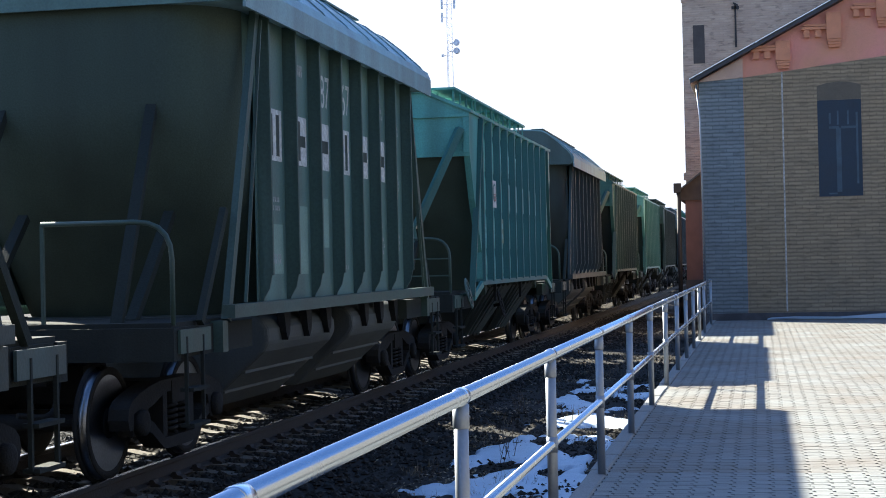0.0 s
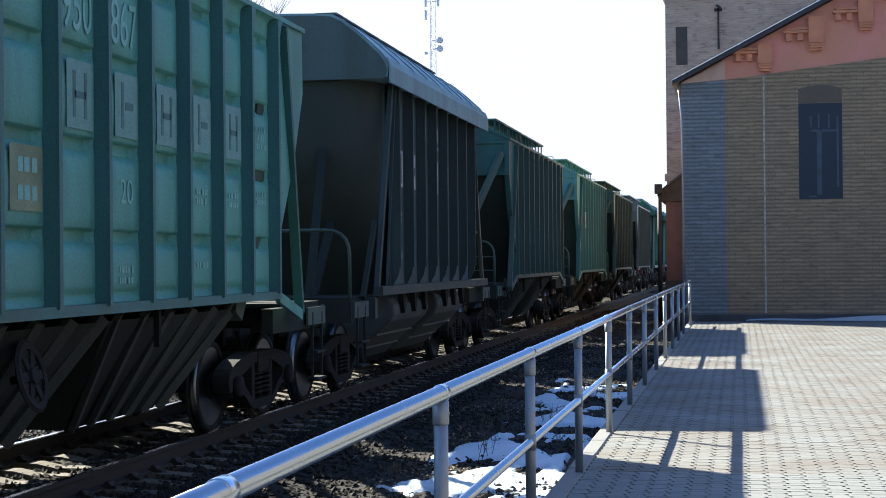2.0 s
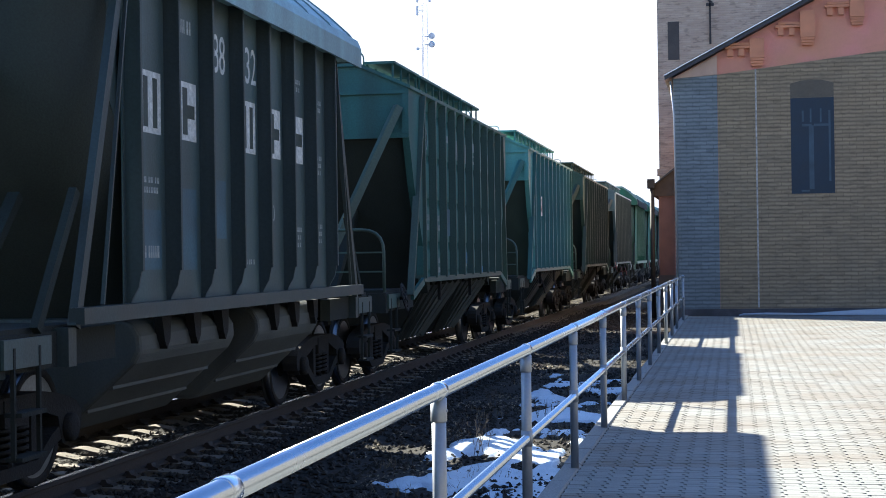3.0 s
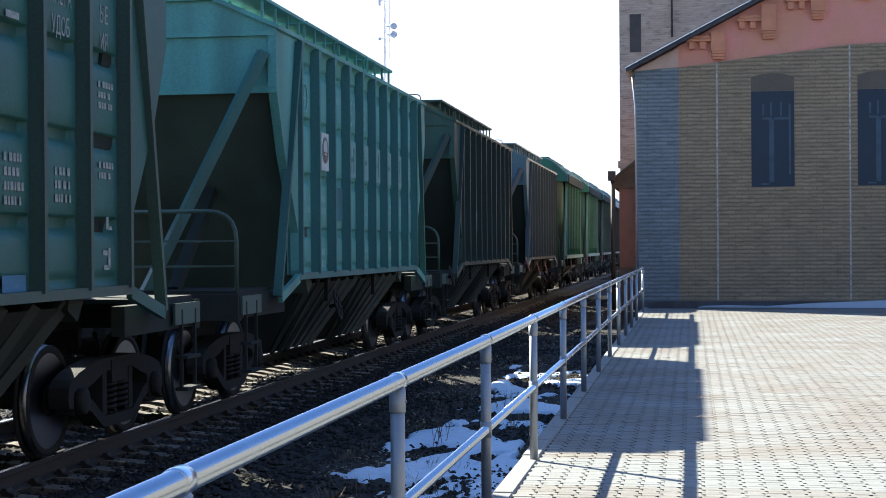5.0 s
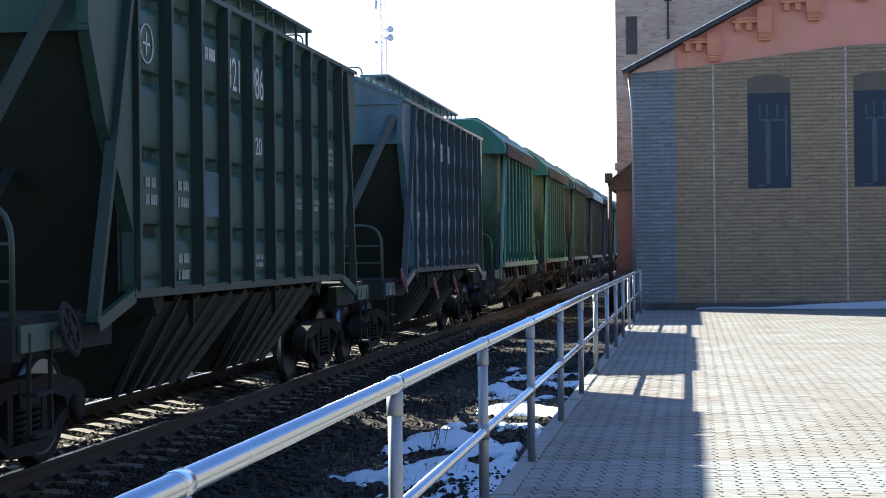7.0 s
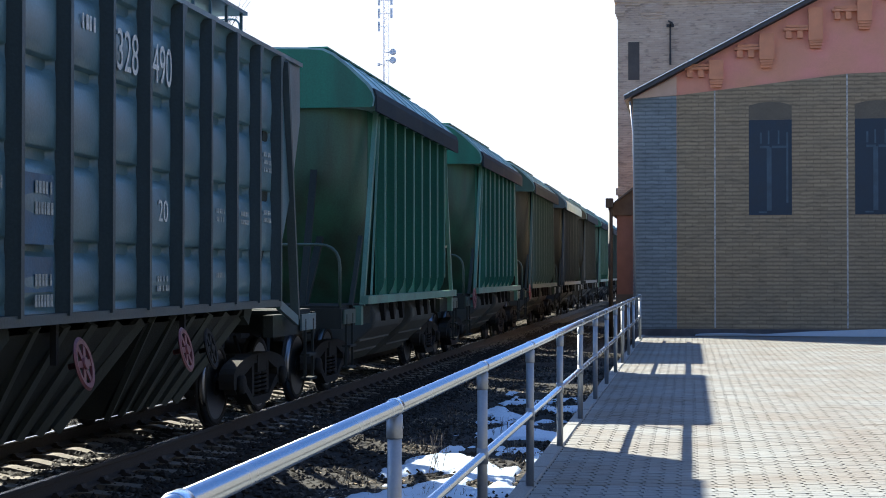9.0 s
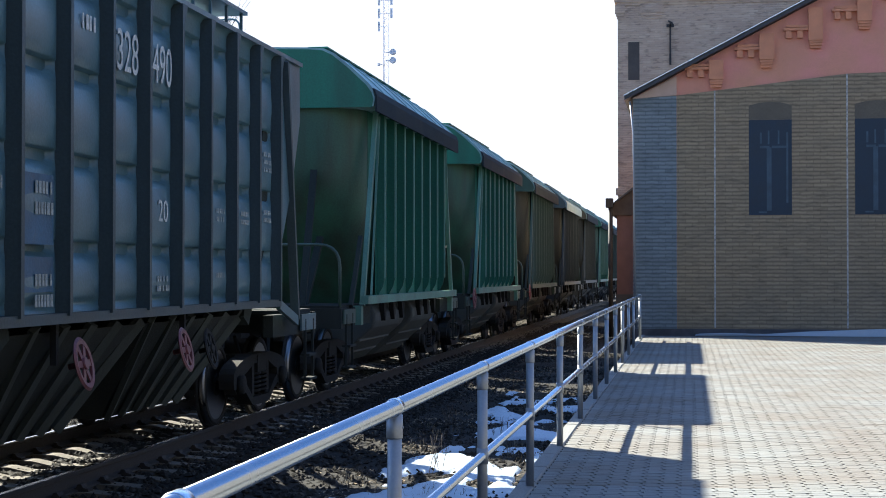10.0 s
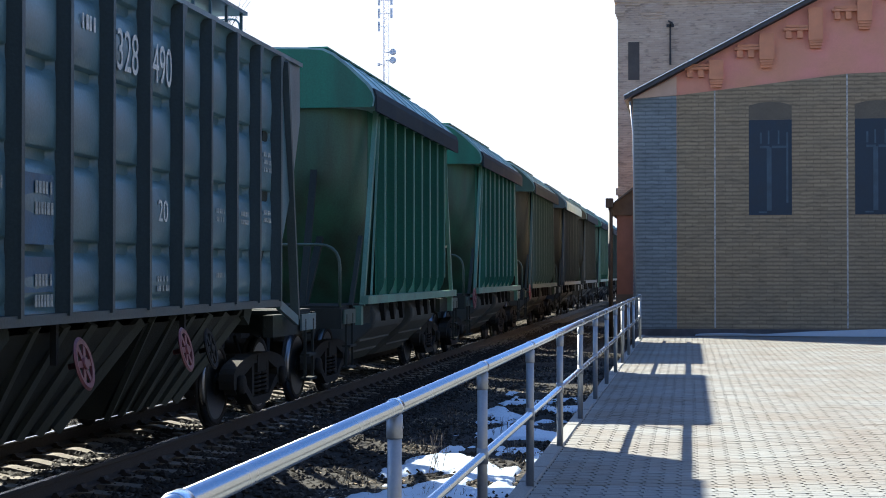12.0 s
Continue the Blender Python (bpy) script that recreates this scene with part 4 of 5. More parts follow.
def wagon_round(colors, label, wheel_side=0, span=3.185):
    """Grain hopper wagon with a domed roof: ribbed sides, sloping ends, open end platforms."""
    body_m, roof_m, rib_m, dark = colors
    wagon = tagged(new("hopper_wagon"), label, "wagon", group="train wagons")
    keyed = []
    TOP, SILL = 4.25, 1.42
    bm = bmesh.new()
    prism(bm, [(-3.4, TOP), (3.4, TOP), (3.4, 3.1), (1.95, 1.3), (-1.95, 1.3), (-3.4, 3.1)], "x", -1.44, 1.44)
    part("body", bm, body_m, wagon)
    edge = span + 0.055
    for s in (-1, 1):
        bm = bmesh.new()
        prism(bm, [(s * 1.485, SILL), (s * 1.50, SILL), (s * 1.50, TOP), (s * 1.485, TOP)], "y", -edge, edge)
        part("side_sheet", bm, body_m, wagon)
    for s in (-1, 1):
        # a tank end with rounded corners that draws in towards the chutes
        bm = bmesh.new()
        rows = []
        for z, e in ((TOP, 4.05), (3.35, 4.05), (3.1, 4.0), (2.8, 3.86), (2.4, 3.56), (1.9, 3.12), (1.3, 2.6)):
            arc = [(1.44 - 0.7 + 0.7 * math.cos(k * math.pi / 16), e - 0.7 + 0.7 * math.sin(k * math.pi / 16)) for k in range(9)]
            arc += [(-x, y) for x, y in reversed(arc)]
            rows.append([bm.verts.new((x, s * y, z)) for x, y in arc])
        for p, q in zip(rows, rows[1:]):
            for i in range(len(p) - 1):
                bm.faces.new((p[i], p[i + 1], q[i + 1], q[i])).smooth = True
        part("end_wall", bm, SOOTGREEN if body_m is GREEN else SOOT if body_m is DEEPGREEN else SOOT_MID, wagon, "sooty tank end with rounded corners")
        bm = bmesh.new()
        for x in (-1.56, 1.56):
            beam(bm, (x, s * 3.36, TOP), (x, s * 4.38, 1.3), 0.065, 0.10)
            beam(bm, (x + 0.03 * x, s * 3.34, TOP - 0.1), (x + 0.03 * x, s * 3.95, 1.45), 0.022, 0.03)
        split_part("corner_post", bm, rib_m, wagon, "slanting corner post")
        bm = bmesh.new()
        for x in (-0.75, 0.75):
            beam(bm, (x, s * 4.0, 3.3), (x * 1.15, s * 5.2, 1.3), 0.10, 0.08)
            beam(bm, (x, s * 3.6, 2.3), (x, s * 4.6, 1.3), 0.10, 0.08)
        for x in (-1.5, 1.5):
            beam(bm, (x, s * 4.2, 2.3), (x, s * 4.9, 1.3), 0.06, 0.08)
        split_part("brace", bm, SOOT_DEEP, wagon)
        bm = bmesh.new()
        for x in (-1.5, 1.5):
            box(bm, x - 0.07, x + 0.07, min(s * 4.36, s * 4.5), max(s * 4.36, s * 4.5), 1.02, 1.3)
        split_part("bracket", bm, rib_m, wagon)
        end_platform(wagon, 4.0, 5.45, body_m, dark, s)
        bogie(wagon, s * 4.4, keyed)
    # ribs on both sides, flared where they meet the sill
    def rib(bm):
        prism(bm, [(1.49, SILL), (1.49, TOP), (1.63, TOP - 0.02), (1.63, SILL + 0.28), (1.60, SILL + 0.14), (1.545, SILL + 0.05), (1.53, SILL)], "y", -0.012, 0.012)
    def flange(bm):
        prism(bm, [(1.622, SILL + 0.27), (1.622, TOP - 0.03), (1.645, TOP - 0.03), (1.645, SILL + 0.27)], "y", -0.02, 0.02)
    for i in range(8):
        y = span * (2 * i / 7 - 1)
        for turn in (0, 180):
            rb = put("rib", shared("rib_round", rib), GREEN_WEB_SHADE if body_m is GREEN else rib_m, wagon)
            put("flange", shared("flange_round", flange), rib_m, rb)
            rb.matrix_basis = pose(0, y, 0, 0, 0, turn)
    bm = bmesh.new()
    for s in (-1, 1):
        box(bm, s * 1.6 - 0.06, s * 1.6 + 0.06, -4.42, 4.42, 1.32, 1.44)
    split_part("sill", bm, rib_m, wagon, "long side sill beam")
    # roof
    prof = [(1.68, TOP - 0.02), (1.70, TOP + 0.10), (1.67, TOP + 0.20), (1.59, TOP + 0.31), (1.32, 4.81), (1.07, 5.01), (0.92, 5.08), (0.70, 5.10), (0.0, 5.12)]
    outline = prof + [(-x, z) for x, z in reversed(prof[:-1])]
    bm = bmesh.new()
    prism(bm, outline, "y", -4.14, 4.14)
    part("roof", bm, roof_m, wagon, "domed sheet-metal roof")
    bm = bmesh.new()
    for k in range(9):
        y = -4.1 + 8.2 * k / 8
        for a, b in zip(outline[2:-2], outline[3:-2]):
            beam(bm, (a[0], y, a[1] + 0.006), (b[0], y, b[1] + 0.006), 0.04, 0.024)
    part("roof_seam", bm, roof_m, wagon)["kind"] = "stuff"
    bm = bmesh.new()
    for s in (-1, 1):
        prism(bm, [(s * 1.705, TOP - 0.10), (s * 1.735, TOP - 0.10), (s * 1.735, TOP + 0.13), (s * 1.69, TOP + 0.24), (s * 1.66, TOP + 0.24), (s * 1.71, TOP + 0.12)], "y", -4.16, 4.16)
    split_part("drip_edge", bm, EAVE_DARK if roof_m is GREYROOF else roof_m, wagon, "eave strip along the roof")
    for s in (-1, 1):
        bm = bmesh.new()
        prism(bm, [(x * 0.985, z - 0.015) for x, z in outline], "y", min(s * 4.14, s * 4.155), max(s * 4.14, s * 4.155))
        part("gable", bm, body_m, wagon)
        bm = bmesh.new()
        beam(bm, (-1.3, s * 4.18, 4.72), (0.5, s * 4.18, 4.72), 0.05, 0.18)
        part("ledge", bm, body_m, wagon)
    for x in (-0.79, 0.79):
        bm = bmesh.new()
        box(bm, x - 0.15, x + 0.15, -3.95, 3.2, 5.125, 5.15)
        for k in range(7):
            box(bm, x - 0.13, x + 0.13, -3.8 + k * 1.1, -3.74 + k * 1.1, 5.0, 5.13)
        part("walkway", bm, body_m, wagon, "roof walkway board")
    for y in (-2.4, 0, 2.4):
        bm = bmesh.new()
        disc(bm, (0, y, 5.08), "z", [(0, 0.35), (0.07, 0.35), (0.09, 0.2)], 18)
        part("hatch", bm, roof_m, wagon)
    bm = bmesh.new()
    curved_rail(bm, [(-0.6, -3.9, 5.06), (-0.6, -3.9, 5.28), (-0.6, -3.65, 5.28), (-0.6, -3.65, 5.06)], 0.012)
    split_part("grab_iron", bm, body_m, wagon)
    # discharge chutes: bulging shoulders, then plates that run in under the wagon
    half = [(1.26, 1.30), (1.37, 1.25), (1.43, 1.15), (1.44, 1.03), (1.38, 0.92), (0.72, 0.33), (0.20, 0.33)]
    outline2 = half + [(-x, z) for x, z in reversed(half)]
    for y0, y1 in ((-2.75, -0.2), (0.6, 3.0)):
        bm = bmesh.new()
        prism(bm, outline2, "y", y0, y1)
        ob = bevelled(part("chute", bm, CHUTE, wagon, "grimy grey discharge hopper with a bulging shoulder"), 0.04)
        bm = bmesh.new()
        for z in (0.52, 0.72):
            x = 0.72 + (z - 0.33) * 1.119
            for s in (-1, 1):
                beam(bm, (s * x, y0 + 0.05, z), (s * x, y1 - 0.05, z), 0.03, 0.03)
        split_part("weld_strip", bm, CHUTE, ob)
        bm = bmesh.new()
        for y in (y0 + 0.45, y0 + 1.25, y0 + 2.05):
            for s in (-1, 1):
                prism(bm, [(y - 0.10, 1.30), (y + 0.12, 1.30), (y + 0.10, 1.10), (y + 0.02, 1.02), (y - 0.04, 1.10)], "x", s * 1.42, s * 1.50)
        split_part("lug", bm, STEEL_DARK, ob)
    bm = bmesh.new()
    box(bm, -0.35, 0.35, -5.4, 5.4, 1.0, 1.27)
    part("centre_sill", bm, STEEL_DARK, wagon)
    if wheel_side:
        for y in (-4.85,) if wheel_side == 1 else (-4.85, 4.0):
            brake_wheel(wagon, RED, "red brake handwheel", pose(1.62, y, 1.22) @ Matrix.Scale(0.9, 4))
    return wagon, keyed


def wagon_flat(colors, label, red_wheels=False, end_wheel=False):
    """Grain hopper wagon with flat panelled sides, cut corners and a raised roof walkway."""
    body_m, roof_m, rib_m, dark = colors
    wagon = tagged(new("hopper_wagon"), label, "wagon", group="train wagons")
    keyed = []
    TOP, SILL, H = 4.28, 1.45, 4.07
    bm = bmesh.new()
    prism(bm, [(-3.8, TOP), (3.8, TOP), (3.8, 2.4), (3.0, 1.4), (-3.0, 1.4), (-3.8, 2.4)], "x", -1.44, 1.44)
    part("body", bm, body_m, wagon)
    for s in (-1, 1):
        bm = bmesh.new()
        box(bm, s * 1.4625 - 0.0075, s * 1.4625 + 0.0075, -H, H, SILL, TOP)
        part("side_sheet", bm, body_m, wagon)
    for s in (-1, 1):
        # upper end face, then the slope inwards below it
        bm = bmesh.new()
        prism(bm, [(1.60, 3.55), (1.60, TOP), (0.85, 4.62), (-0.85, 4.62), (-1.60, TOP), (-1.60, 3.55)], "y", min(s * 4.065, s * 5.03), max(s * 4.065, s * 5.03))
        part("end_panel", bm, body_m, wagon, "flat upper end panel")
        bm = bmesh.new()
        prism(bm, [(s * 5.0, 3.56), (s * 3.2, 1.2), (s * 3.0, 1.3), (s * 3.85, 3.56)], "x", -1.5, 1.5)
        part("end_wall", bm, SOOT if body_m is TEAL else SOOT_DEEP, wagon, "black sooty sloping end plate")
        bm = bmesh.new()
        for x in (-1, 1):
            prism(bm, [(s * (H + 0.02), TOP - 0.004), (s * 5.06, TOP - 0.004), (s * 5.08, 3.6), (s * 4.72, 2.84), (s * (H + 0.03), 1.95), (s * (H + 0.02), 1.5)], "x", min(x * 1.505, x * 1.606), max(x * 1.505, x * 1.606))
        split_part("gusset", bm, body_m, wagon, "triangular corner plate")
        bm = bmesh.new()
        for x in (-1.645, 1.645):
            beam(bm, (x, s * 4.18, TOP - 0.06), (x * 0.96, s * 4.98, 1.22), 0.06, 0.10)
        split_part("corner_post", bm, DARKTEAL if body_m is TEAL else rib_m, wagon, "slanting corner post")
        bm = bmesh.new()
        for x in (-1.3, 1.3):
            beam(bm, (x * 1.12, s * 5.09, 4.0), (x * 0.27, s * 5.95, 1.3), 0.13, 0.11)
        split_part("brace", bm, DARKTEAL if body_m is TEAL else rib_m, wagon, "long diagonal end brace")
        bm = bmesh.new()
        for x in (-0.55, 0.55):
            beam(bm, (x, s * 4.0, 2.6), (x, s * 5.6, 1.3), 0.12, 0.12)
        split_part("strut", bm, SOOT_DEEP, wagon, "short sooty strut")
        bm = bmesh.new()
        for x in (-1.6, 1.6):
            beam(bm, (x, s * 4.1, 1.41), (x, s * 4.95, 1.20), 0.05, 0.11)
        split_part("bracket", bm, body_m, wagon)
        end_platform(wagon, 4.9, 6.25, body_m, dark, s)
        bogie(wagon, s * 5.15, keyed)
        bm = bmesh.new()
        beam(bm, (1.60, s * 5.05, 3.58), (-1.60, s * 5.05, 3.58), 0.05, 0.08)
        beam(bm, (1.60, s * 5.05, 4.22), (-1.60, s * 5.05, 4.22), 0.04, 0.05)
        split_part("end_rib", bm, body_m, wagon)
    # flat ribs and the pressed panels between them
    def rib(bm):
        prism(bm, [(-0.028, SILL), (-0.028, TOP - 0.02), (0.12, TOP - 0.02), (0.028, TOP - 0.2), (0.028, SILL)], "x", 1.640, 1.655)
        box(bm, 1.46, 1.642, -0.028, -0.018, SILL, TOP - 0.02)
        box(bm, 1.46, 1.642, 0.018, 0.028, SILL, TOP - 0.2)
    swell = 0.30 if red_wheels else 0.10
    def panel(bm):
        # a flat sheet with four pressed grooves
        w, rows = 0.438, []
        zs = [(SILL, 0.0), (SILL + 0.05, 0.0), (SILL + 0.07, 0.35), (SILL + 0.10, 0.35), (SILL + 0.12, 0.0)]
        last = 0.12
        for z0 in (0.52, 1.20, 1.88, 2.56):
            for k in range(1, 5):
                zs.append((SILL + last + (z0 - 0.13 - last) * k / 5, -swell * math.sin(math.pi * k / 5)))
            zs += [(SILL + z0 + o, f) for o, f in ((-0.13, 0.0), (-0.09, 0.12), (-0.05, 0.6), (-0.015, 1.0), (0.03, 1.0), (0.045, 0.9), (0.055, 0.12), (0.07, 0.0))]
            last = z0 + 0.07
        # the sheet curves out to meet the eave
        zs += [(TOP - 0.07, -0.03), (TOP - 0.03, -0.3), (TOP - 0.012, -0.9)]
        for y, g in ((-w, 0.0), (-w + 0.02, 0.1), (-w + 0.08, 0.7), (-w + 0.14, 1.0), (0, 1.0), (w - 0.14, 1.0), (w - 0.08, 0.7), (w - 0.02, 0.1), (w, 0.0)):
            rows.append([bm.verts.new((1.545 - 0.012 * (abs(y) / w) ** 2 - 0.10 * (g if z < TOP - 0.2 else 1.0) * f, y, z)) for z, f in zs])
        for a, b in zip(rows, rows[1:]):
            for i in range(len(zs) - 1):
                bm.faces.new((a[i], b[i], b[i + 1], a[i + 1])).smooth = True
    n = 10
    for i in range(n):
        y = -4.03 + 8.06 * i / (n - 1)
        for turn in (0, 180):
            put("rib", shared("rib_flat", rib), rib_m, wagon).matrix_basis = pose(0, y, 0, 0, 0, turn)
            if i < n - 1:
                yc = y + 8.06 / (n - 1) / 2
                put("side_panel", shared("panel_swollen" if red_wheels else "panel_flat", panel), body_m, wagon).matrix_basis = pose(0, yc, 0, 0, 0, turn)
    bm = bmesh.new()
    for s in (-1, 1):
        box(bm, s * 1.58 - 0.05, s * 1.58 + 0.05, -4.12, 4.12, SILL - 0.06, SILL + 0.02)
    split_part("sill", bm, rib_m, wagon, "long side sill beam")
    # roof slope and raised walkway
    bm = bmesh.new()
    for s in (-1, 1):
        prism(bm, [(s * 1.64, TOP - 0.02), (s * 1.64, TOP + 0.03), (s * 0.85, 4.67), (s * 0.85, 4.61)], "y", -5.08, 5.08)
    box(bm, -0.85, 0.85, -5.08, 5.08, 4.615, 4.67)
    part("roof", bm, roof_m, wagon, "sheet-metal roof")
    for k in range(4):
        y0 = -4.1 + k * 2.1
        for x in (-0.95, 0.95):
            bm = bmesh.new()
            box(bm, x - 0.25, x + 0.25, y0, y0 + 2.0, 4.76, 4.80)
            for j in range(4):
                for o, low in ((-0.2, 4.6), (0.2, 4.5)):
                    beam(bm, (x + o, y0 + 0.1 + j * 0.6, low), (x + o, y0 + 0.1 + j * 0.6, 4.77), 0.03, 0.03)
            part("walkway", bm, body_m, wagon, "raised roof walkway grating")
        bm = bmesh.new()
        box(bm, -0.5, 0.5, y0 + 0.2, y0 + 1.8, 4.66, 4.76)
        bevelled(part("hatch", bm, roof_m, wagon, "loading hatch lid"), 0.03)
    bm = bmesh.new()
    for y in (-4.9, 4.9):
        curved_rail(bm, [(0.9, y, 4.6), (0.9, y, 4.84), (0.6, y, 4.84)], 0.012)
    split_part("grab_iron", bm, body_m, wagon)
    # chutes: four slanted hoppers with stiffeners
    for k in range(2):
        y0 = -3.2 + k * 3.2
        bm = bmesh.new()
        hopper_chute(bm, y0, y0 + 3.2, 1.45)
        chute = part("chute", bm, GRIME, wagon, "tapering discharge hopper")
        bm = bmesh.new()
        for j in range(6):
            y = y0 + 0.15 + j * 0.58
            beam(bm, (1.46, y, 1.36), (0.86, y0 + 1.6 + (y - y0 - 1.6) * 0.66, 0.42), 0.15, 0.05, (1, 0, 0.6))
        split_part("stiffener", bm, SOOT_MID, chute)
    bm = bmesh.new()
    box(bm, -0.35, 0.35, -6.2, 6.2, 1.0, 1.27)
    part("centre_sill", bm, STEEL_DARK, wagon)
    for y, z in ((-2.2, 0.85), (0.9, 0.85)):
        bm = bmesh.new()
        beam(bm, (1.5, y, 1.4), (1.5, y, z + 0.22), 0.05, 0.05)
        split_part("bracket", bm, STEEL_DARK, wagon)
    wheels = ((1.64, -5.25, 1.28), (1.64, -1.95, 1.07), (1.64, 0.58, 1.06), (1.56, 1.62, 1.02)) if red_wheels else ((1.62, -5.5, 1.28), (1.5, -1.5, 1.0)) if end_wheel else ((1.5, -1.5, 1.0),) if body_m is TEAL else ((1.60, -5.5, 1.2),)
    for p in wheels:
        brake_wheel(wagon, RED if red_wheels and p[1] < 1 else GREENGREY if end_wheel and p[1] < -3 else STEEL_DARK, "dull brake handwheel",
                    pose(*p, 0, -13, 4) @ Matrix.Scale(0.82 if red_wheels else 1.0 if end_wheel else 0.84, 4))
    return wagon, keyed


TEAL = paint("teal_wagon_paint", (0.124, 0.338, 0.30))
TEAL_RIB = paint("teal_rib_paint", (0.072, 0.19, 0.19))
DARKGREEN = paint("dark_green_wagon_paint", (0.034, 0.078, 0.062))
DEEPGREEN = paint("faded_deep_green_paint", (0.115, 0.205, 0.185))
GREENGREY = paint("faded_green_grey_paint", (0.06, 0.105, 0.09))
BLUEROOF = paint("faded_blue_grey_roof_paint", (0.225, 0.355, 0.385))
SLATE = paint("dark_slate_wagon_paint", (0.064, 0.100, 0.102))
SLATE_RIB = paint("slate_rib_paint", (0.040, 0.058, 0.059))
BLUEGREY = paint("blue_grey_wagon_paint", (0.080, 0.155, 0.19), None, 0.34, 0.5)
BLUEGREY_RIB = paint("blue_grey_rib_paint", (0.048, 0.072, 0.082))
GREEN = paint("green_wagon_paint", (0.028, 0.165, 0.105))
# body green darkened, so the rib webs carry their shade in the colour
GREEN_WEB_SHADE = paint("green_rib_web_shade", (0.022, 0.115, 0.075))
GREEN_RIB = paint("pale_green_rib_paint", (0.14, 0.28, 0.22))
GREYROOF = paint("weathered_grey_roof", (0.27, 0.44, 0.43), dirt=(0.16, 0.25, 0.255))
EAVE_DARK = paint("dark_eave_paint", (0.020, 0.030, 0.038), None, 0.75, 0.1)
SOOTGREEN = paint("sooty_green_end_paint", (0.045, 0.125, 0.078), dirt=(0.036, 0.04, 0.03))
DARKTEAL = paint("dark_teal_wagon_paint", (0.038, 0.125, 0.115))
BLACKGREEN = paint("blackish_green_rib_paint", (0.024, 0.048, 0.042))
BROWN = paint("olive_wagon_paint", (0.060, 0.066, 0.046))

TRAIN = [
    ("flat", -8.0, (DARKGREEN, DARKGREEN, DARKGREEN, 0), "dark green hopper wagon with flat sides"),
    ("round", 5.0, (SLATE, BLUEROOF, SLATE_RIB, 1), "dark slate hopper wagon with a faded domed roof"),
    ("round", 18.13, (DEEPGREEN, BLUEROOF, GREENGREY, 0), "dark green grain wagon with white lettering and faded blue roof"),
    ("flat", 31.06, (TEAL, TEAL, TEAL_RIB, 0), "bright teal hopper wagon with panelled sides"),
    ("round", 44.22, (SLATE, BLUEROOF, SLATE_RIB, 1), "dark slate grain wagon with worn white lettering"),
    ("flat", 57.0, (DARKTEAL, DARKTEAL, GREENGREY, 0), "dull dark teal hopper wagon with flat sides"),
    ("flat", 70.99, (TEAL, TEAL, TEAL_RIB, 0), "bright teal hopper wagon with a small round emblem plate"),
    ("flat", 84.72, (DARKGREEN, DARKGREEN, BLACKGREEN, 0), "dark green hopper wagon with white numbers"),
    ("flat", 98.64, (BLUEGREY, BLUEGREY, BLUEGREY_RIB, 1), "blue-grey hopper wagon with red handwheels"),
    ("round", 112.05, (GREEN, GREYROOF, GREEN_RIB, 0), "green grain wagon with a weathered grey roof"),
    ("round", 124.3, (GREEN, GREYROOF, GREEN_RIB, 0), "green grain wagon with a weathered grey roof"),
    ("round", 136.5, (DARKGREEN, GREYROOF, GREENGREY, 1), "grimy dark green grain wagon"),
    ("round", 148.7, (SLATE, BLUEROOF, SLATE_RIB, 1), "dark slate grain wagon"),
    ("round", 160.9, (BROWN, GREYROOF, SLATE_RIB, 1), "olive weathered grain wagon"),
    ("round", 173.1, (GREEN, GREYROOF, GREEN_RIB, 0), "green grain wagon far down the train"),
    ("round", 185.3, (DARKGREEN, GREYROOF, GREENGREY, 0), "dark green grain wagon far down the train"),
    ("round", 197.5, (SLATE, GREYROOF, SLATE_RIB, 1), "dark grain wagon far down the train"),
]
MOVING = []
WAGONS = []
for i, (kind, s0, colors, label) in enumerate(TRAIN):
    if kind == "round":
        wagon, keyed = wagon_round(colors, label, 1 if i in (10, 11) else 0, 3.0 if i > 8 else 3.185)
    else:
        wagon, keyed = wagon_flat(colors, label, red_wheels=(i == 8), end_wheel=(i == 3))
    WAGONS.append(wagon)
    MOVING.append((wagon, s0, keyed))


def motions():
    """The train rolls by at an even speed and comes to rest; its wheels turn with it."""
    times = [STOP * k / 12 for k in range(13)]
    for wagon, s0, keyed in MOVING:
        rows = [(t, pose(TRACK_X, s0 - SPEED * t, RAIL_Z)) for t in times]
        walk(wagon, rows + [(STOP + 0.1, rows[-1][1]), (12.0, rows[-1][1])])
        for ws, (x, y, z) in keyed:
            steps = 122
            spin = [(STOP * k / steps, pose(x, y, z, math.degrees(SPEED * STOP * k / steps / 0.478), 0, 0)) for k in range(steps + 1)]
            walk(ws, spin + [(STOP + 0.1, spin[-1][1]), (12.0, spin[-1][1])])


# ---- painted marks on the wagons ----
SHEET_X = {"mark": 1.5575}


def on_side(y, z, lean=0.0, x=None):
    """The pose of a mark on the side that faces the platform."""
    if x is None:
        x = 1.5015 if lean else SHEET_X["mark"]
    return Matrix.Translation((x, y, z)) @ Euler((0, radians(lean), 0)).to_matrix().to_4x4() @ pose(0, 0, 0, 90, 0, 90)


def bar_mesh(w, h):
    def build(bm):
        box(bm, -w / 2, w / 2, -h / 2, h / 2, 0, 0.003)
    return shared("mark_%.2f_%.2f" % (w, h), build)


def marks(wagon, mat, spots, lean=0.0, name="stencil_mark"):
    for y, z, w, h in spots:
        y += 0.1
        put(name, bar_mesh(w, h), mat, wagon, "small unreadable painted mark").matrix_basis = on_side(y, z, lean)


